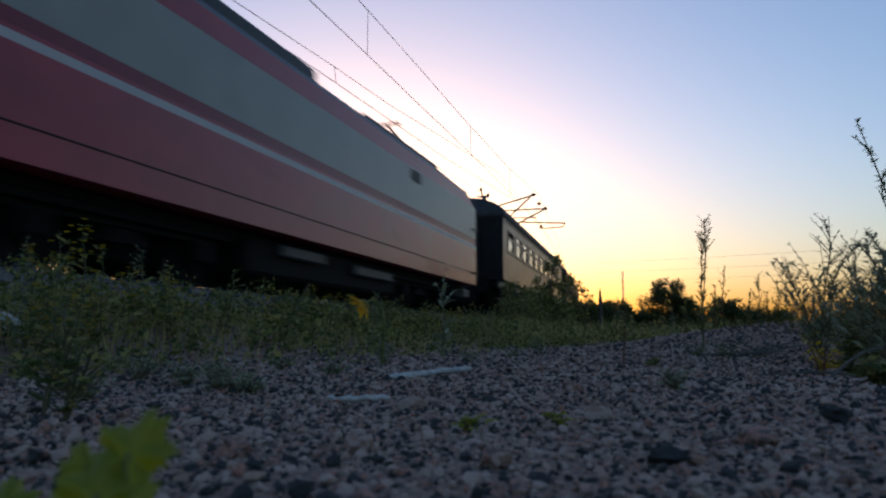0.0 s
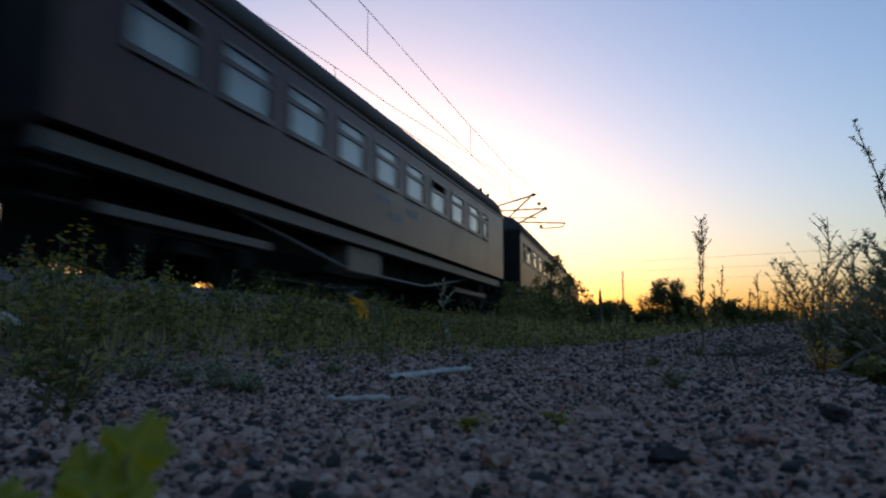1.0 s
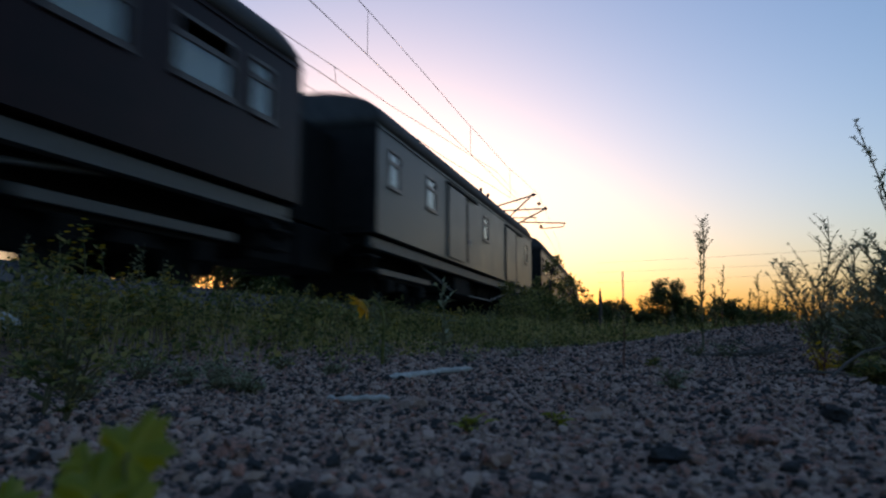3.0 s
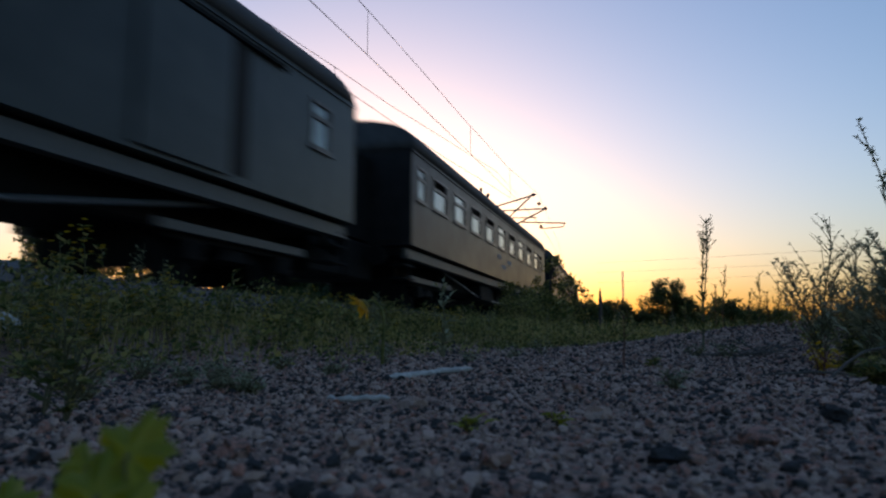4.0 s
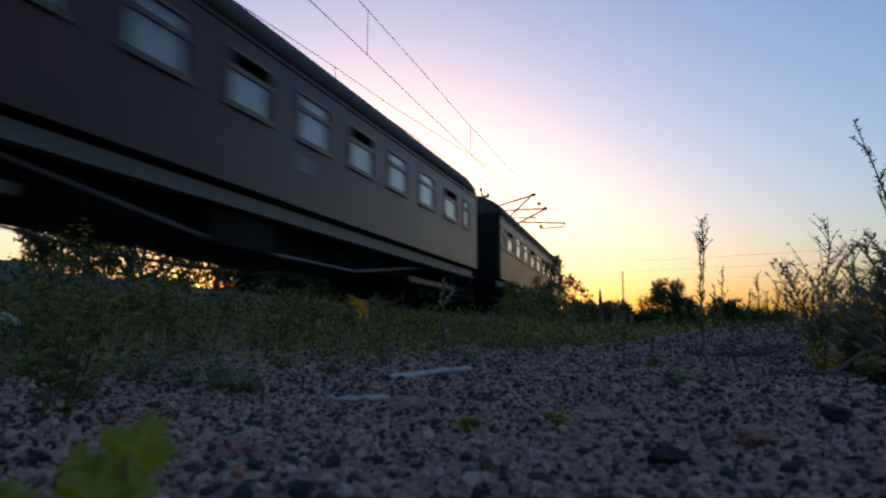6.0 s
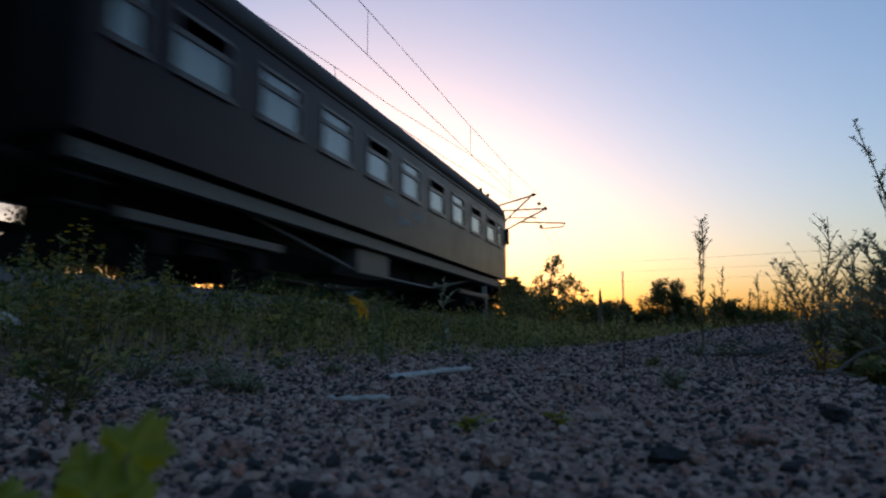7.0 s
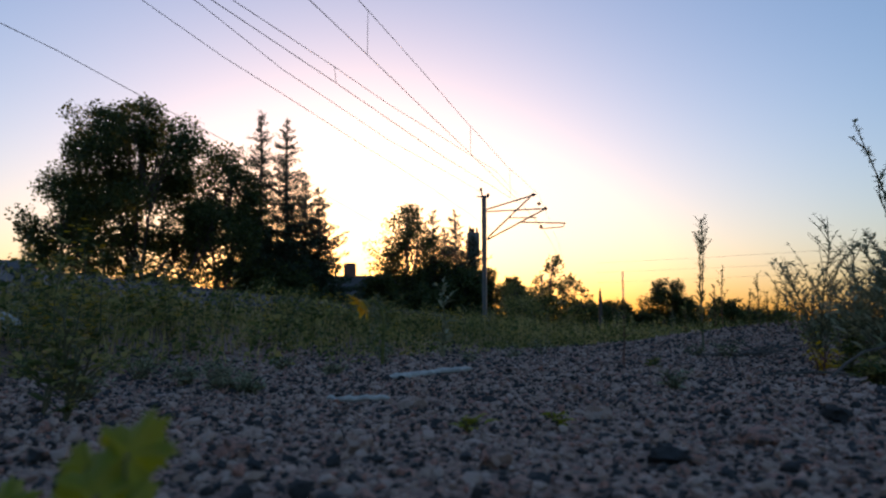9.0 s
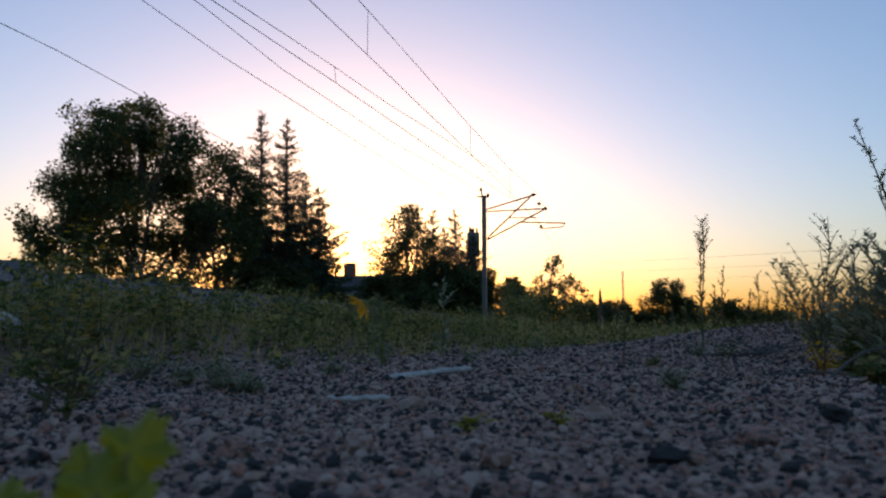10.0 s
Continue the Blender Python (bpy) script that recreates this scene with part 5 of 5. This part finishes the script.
def build_near_leaves():
    t = thing("seedling", "yellow-green broad-leaved seedling close to the lens", "plant", pose(*at(212, 0.3), ground_z(*at(212, 0.3)) - 0.005))
    rng = np.random.default_rng(9)
    for i, (dx, dy, z, s, rx, rz) in enumerate(((0.006, 0.0, 0.1, 0.019, 66, -15), (-0.013, 0.006, 0.094, 0.011, 60, 40), (-0.002, -0.008, 0.086, 0.019, 62, 10), (0.008, -0.01, 0.078, 0.017, 60, -30), (-0.016, -0.008, 0.074, 0.014, 58, 30))):
        ob = part("leaf", lobed_leaf(s, 30 + i), M["limegreen"], t, smooth=True)
        ob.matrix_basis = pose(dx, dy, z, rx, rng.uniform(-20, 20), rz)
        part("stem", rod(bmesh.new(), [(0, 0, 0), (dx * 0.5, dy * 0.5, z * 0.6), (dx, dy, z)], 0.0012, 5), M["stem"], t)
    u = thing("seedling", "dark green seedling leaves close to the lens", "plant", pose(*at(30, 0.45), ground_z(*at(30, 0.45)) - 0.005))
    for i, (dx, dy, z, s, rz) in enumerate(((0.0, 0.0, 0.05, 0.02, 20), (-0.02, 0.01, 0.04, 0.022, 140), (0.03, 0.0, 0.045, 0.016, -60))):
        ob = part("leaf", lobed_leaf(s, 40 + i), M["limegreen"], u, smooth=True)
        ob.matrix_basis = pose(dx, dy, z, 40, 0, rz)
        part("stem", rod(bmesh.new(), [(0, 0, 0), (dx, dy, z)], 0.0012, 5), M["stem"], u)


build_near_leaves()


def build_litter():
    rng = np.random.default_rng(3)

    def stick(label, p, q, r, mat, name="stick", wob=0.22):
        p, q = Vector(p), Vector(q)
        pts = [p.lerp(q, i / 14) + Vector(rng.normal(size=3) * r * wob * (0 < i < 14)) for i in range(15)]
        bm = rod(bmesh.new(), pts, [r * (0.3 if i in (0, 14) else rng.uniform(0.72, 1.08)) for i in range(15)], 9)
        for v in bm.verts:
            v.co += Vector(rng.normal(size=3) * r * 0.1)
        return tagged(new(name, mesh_of(name, bm, mat, True)), label, "stick")

    (x0, y0), (x1, y1) = at(690, 2.6), at(836, 2.95)
    stick("bleached pale stick lying on the gravel", (x0, y0, ground_z(x0, y0) + 0.012), (x1, y1, ground_z(x1, y1) + 0.022), 0.0125, M["bleached"])
    (x0, y0), (x1, y1) = at(580, 1.78), at(690, 1.75)
    stick("bleached pale stick half sunk in the gravel", (x0, y0, ground_z(x0, y0) + 0.012), (x1, y1, ground_z(x1, y1) + 0.013), 0.0075, M["bleached"])
    # dead twigs by the mound
    cx, cy = at(1335, 4.6)
    t = thing("dead_branch", "dark dead branch lying on the gravel mound", "branch", pose(cx, cy, ground_z(cx, cy)))
    for i in range(16):
        a, ln = rng.uniform(-0.6, 0.6) + (3.14 if rng.random() < 0.5 else 0), rng.uniform(0.12, 0.34)
        b = rng.uniform(-0.12, 0.12, 2)
        p = Vector((b[0], b[1], rng.uniform(0.0, 0.03)))
        q = p + Vector((math.cos(a) * ln, math.sin(a) * ln * 0.6, rng.uniform(-0.01, 0.09)))
        part("twig", rod(bmesh.new(), [p, p.lerp(q, 0.5) + Vector((0, 0, 0.02)), q], [0.006, 0.005, 0.002], 5), M["dead"], t)
    cx, cy = at(1470, 2.6)
    t = thing("dead_branch", "thin dead branch leaning out of the weeds", "branch", pose(cx, cy, ground_z(cx, cy)))
    part("twig", rod(bmesh.new(), [(-0.02, 0, 0), (0.06, 0.02, 0.06), (0.14, 0.05, 0.1), (0.3, 0.1, 0.13)], [0.006, 0.006, 0.005, 0.003], 6), M["dead"], t)
    part("twig", rod(bmesh.new(), [(-0.22, 0.1, 0.015), (-0.05, 0.03, 0.03), (0.1, 0.02, 0.02)], [0.003, 0.005, 0.004], 6), M["dead"], t)
    # the pale boulder among the weeds
    x, y = at(4, 3.6)
    bm = bmesh.new()
    bmesh.ops.create_icosphere(bm, subdivisions=3, radius=0.075)
    for v in bm.verts:
        v.co *= 1 + 0.25 * noise.noise(v.co * 14)
        v.co.z *= 0.75
    ob = new("boulder", mesh_of("boulder", bm, M["bleached"], True))
    ob.location = (x, y, ground_z(x, y) + 0.06)
    tagged(ob, "pale grey boulder at the edge of the weeds", "stone")
    # larger loose stones
    for i, (px, yy, r) in enumerate(((1180, 0.86, 0.022), (870, 0.84, 0.02), (640, 0.95, 0.021), (1330, 1.0, 0.023), (420, 0.9, 0.02), (1050, 1.3, 0.024), (1470, 1.25, 0.026), (75, 0.85, 0.018), (1010, 2.0, 0.03), (730, 1.5, 0.025))):
        x, y = at(px, yy)
        tv, tf = stone_shape(60 + i, 2)
        ob = new("stone", soup("stone", (tv * np.array([1.2, 0.9, 0.7])).tolist(), tf, M["stone_each"]))
        ob.matrix_basis = pose(x, y, ground_z(x, y) + r * 0.45, 0, 0, 40 * i) @ Matrix.Scale(r, 4)
        tagged(ob, "larger lump of crushed granite among the gravel", "stone", "larger stones in the gravel")


build_litter()


# ---------------------------------------------------------------- houses, posts and far lines
def build_far():
    # house with a chimney, past the trees
    t = thing("house", "dark low house with a pitched roof and chimney", "house", pose(-6.2, 62, 0.2))
    part("wall", box(bmesh.new(), -5, 5, 0, 7, 0, 3.4), M["wood_wall"], t)
    bm = bmesh.new()
    v = [bm.verts.new(p) for p in ((-5.4, -0.4, 3.3), (5.4, -0.4, 3.3), (5.4, 3.5, 5.6), (-5.4, 3.5, 5.6), (-5.4, 7.4, 3.3), (5.4, 7.4, 3.3))]
    for f in ((0, 1, 2, 3), (3, 2, 5, 4), (0, 3, 4), (1, 5, 2), (0, 4, 5, 1)):
        bm.faces.new([v[i] for i in f])
    roof = part("roof", bm, M["tile"], t, "dark sheet roof")
    part("chimney", bevel(box(bmesh.new(), -2.6, -1.6, 3.2, 4.0, 5.0, 6.7), 0.03), M["brick"], roof, "brick chimney")
    for x in (-3.2, 0.2, 2.8):
        w = part("window", box(bmesh.new(), x, x + 1.1, -0.05, -0.004, 1.3, 2.5), M["frame"], t)
        part("pane", box(bmesh.new(), x + 0.1, x + 1.0, -0.062, -0.055, 1.4, 2.4), M["glass"], w)
    # long shed at the far left
    t = thing("shed", "long dark shed with a low roof", "shed", pose(-34, 48, 0.2, 0, 0, 8))
    part("wall", box(bmesh.new(), -6, 6, 0, 6, 0, 4.0), M["wood_wall"], t)
    bm = bmesh.new()
    v = [bm.verts.new(p) for p in ((-6.4, -0.4, 3.9), (6.4, -0.4, 3.9), (6.4, 3, 5.5), (-6.4, 3, 5.5), (-6.4, 6.4, 3.9), (6.4, 6.4, 3.9))]
    for f in ((0, 1, 2, 3), (3, 2, 5, 4), (0, 3, 4), (1, 5, 2), (0, 4, 5, 1)):
        bm.faces.new([v[i] for i in f])
    part("roof", bm, M["tile"], t)
    # transformer on its pole beside the mast
    x, y = at(838, 60)
    t = thing("pole_transformer", "grey transformer box on a dark wooden pole", "transformer", pose(x, y, 0.2))
    part("pole", rod(bmesh.new(), [(-0.1, 0, 0), (-0.1, 0, 9.0)], [0.15, 0.11], 10), M["bark"], t)
    tank = part("tank", bevel(box(bmesh.new(), -0.5, 0.5, -0.75, -0.12, 6.6, 8.6), 0.06), M["galv"], t, "grey steel transformer tank")
    for k in range(5):
        part("cooling_fin", box(bmesh.new(), -0.42 + k * 0.19, -0.38 + k * 0.19, -0.86, -0.752, 6.8, 8.3), M["galv"], tank)
    for px_ in (-0.28, 0.02, 0.3):
        part("bushing", rod(bmesh.new(), [(px_, -0.4, 8.6), (px_, -0.4, 8.8), (px_, -0.4, 9.0 + 0.12 * (px_ < 0))], [0.07, 0.1, 0.05], 8), M["porcelain"], tank)
    part("cross_arm", box(bmesh.new(), -0.75, 0.6, -0.14, -0.02, 6.42, 6.56), M["bark"], t)
    # short signal post
    x, y = at(1064, 40)
    t = thing("line_post", "dark wooden line-side post", "post", pose(x, y, ground_z(x, y)))
    part("post", rod(bmesh.new(), [(0, 0, 0), (0, 0, 2.0), (0, 0, 2.05), (0, 0, 2.45)], [0.11, 0.1, 0.08, 0.05], 10), M["bark"], t)
    part("cap", rod(bmesh.new(), [(0, 0, 2.45), (0, 0, 2.62)], [0.025, 0.02], 8), M["bark"], t)
    # far radio mast with bands
    x, y = at(1105, 520)
    t = thing("radio_mast", "far red and white banded lattice mast", "mast", pose(x, y, 0))
    for k in range(8):
        z = k * 6.0
        bm = bmesh.new()
        for a in range(3):
            c, s = math.cos(a * 2.094) * 0.7, math.sin(a * 2.094) * 0.7
            c2, s2 = math.cos((a + 1) * 2.094) * 0.7, math.sin((a + 1) * 2.094) * 0.7
            rod(bm, [(c, s, z), (c, s, z + 6)], 0.16, 5)
            rod(bm, [(c, s, z), (c2, s2, z + 3)], 0.1, 4)
            rod(bm, [(c2, s2, z + 3), (c, s, z + 6)], 0.1, 4)
        part("section", bm, M["white"] if k % 2 else M["maroon"], t)
    # power lines sloping across the sky
    for py0, py1 in ((465, 425), (482, 450), (500, 468)):
        pts = []
        for i in range(13):
            f = i / 12
            px, yy = 1060 + 640 * f, 300 - 190 * f
            py = py0 + (py1 - py0) * f + 10 * f * (1 - f)
            x, y = at(px, yy)
            pts.append((x, y, 0.14 + (601 - py) / 1314 * yy))
        tagged(new("power_line", mesh_of("power_line", rod(bmesh.new(), pts, 0.03, 5), M["wire"])), "thin distant power line against the sky", "wire", "distant power lines")


build_far()


# ---------------------------------------------------------------- motion along the line
SPEED, SLOW = 20.25, -0.14
FRONTS = dict(A=(27.92, 20.3), B=(51.69, 21.15), C=(75.94, 18.76), D=(97.78, 21.2), E=(121.94, 21.1), F=(146.43, 20.45))
LOCO_TAIL = 24.1


def travelled(t):
    return SPEED * t + SLOW * t * t / 2


def chord_pose(s, length):
    x0, y0, _ = track(s)
    x1, y1, _ = track(s + length)
    return pose(x0, y0, RAIL + LIFT, 0, 0, -math.degrees(math.atan2(x1 - x0, y1 - y0)))


def motions():
    times = [i * 0.25 for i in range(41)]
    for k, (s, length) in FRONTS.items():
        walk(COACHES[k], [(t, chord_pose(s - travelled(t), length)) for t in times])
    rows = []
    for t in times:
        x0, y0, _ = track(LOCO_TAIL - travelled(t))
        x1, y1, _ = track(LOCO_TAIL - travelled(t) - 18.6)
        rows.append((t, pose(x0, y0, RAIL + LIFT, 0, 0, -math.degrees(math.atan2(x0 - x1, y0 - y1)))))
    walk(LOCO, rows)
    # wheels roll with the way gone
    for w, q in WHEELS:
        walk(w, [(i / 30, pose(0, q, 0.46, math.degrees(travelled(i / 30) / 0.46) % 360, 0, 0)) for i in range(301)])
    # tall weeds lean with the gusts
    gusts = [(0.0, 1.5), (0.5, 0.4), (1.0, 0.0), (1.6, 0.2), (2.2, -0.1), (2.7, 0.2), (3.3, 1.0), (3.9, 2.0), (4.5, 3.6), (5.0, 1.4), (5.5, 0.0), (6.2, 0.4), (6.9, 0.3), (7.5, -0.7), (8.2, -0.2), (9.0, 0.0), (9.6, 0.3), (10.0, 0.5)]
    for i, weed in enumerate(SWAYING):
        k, m = (1.0 if weed.location.z < 0.6 and weed.location.y > 5 else 0.5) * (0.8 + 0.4 * (i % 3) / 2), weed.matrix_basis.copy()
        walk(weed, [(t, m @ pose(0, 0, 0, 0, g * k, 0)) for t, g in gusts])


motions()
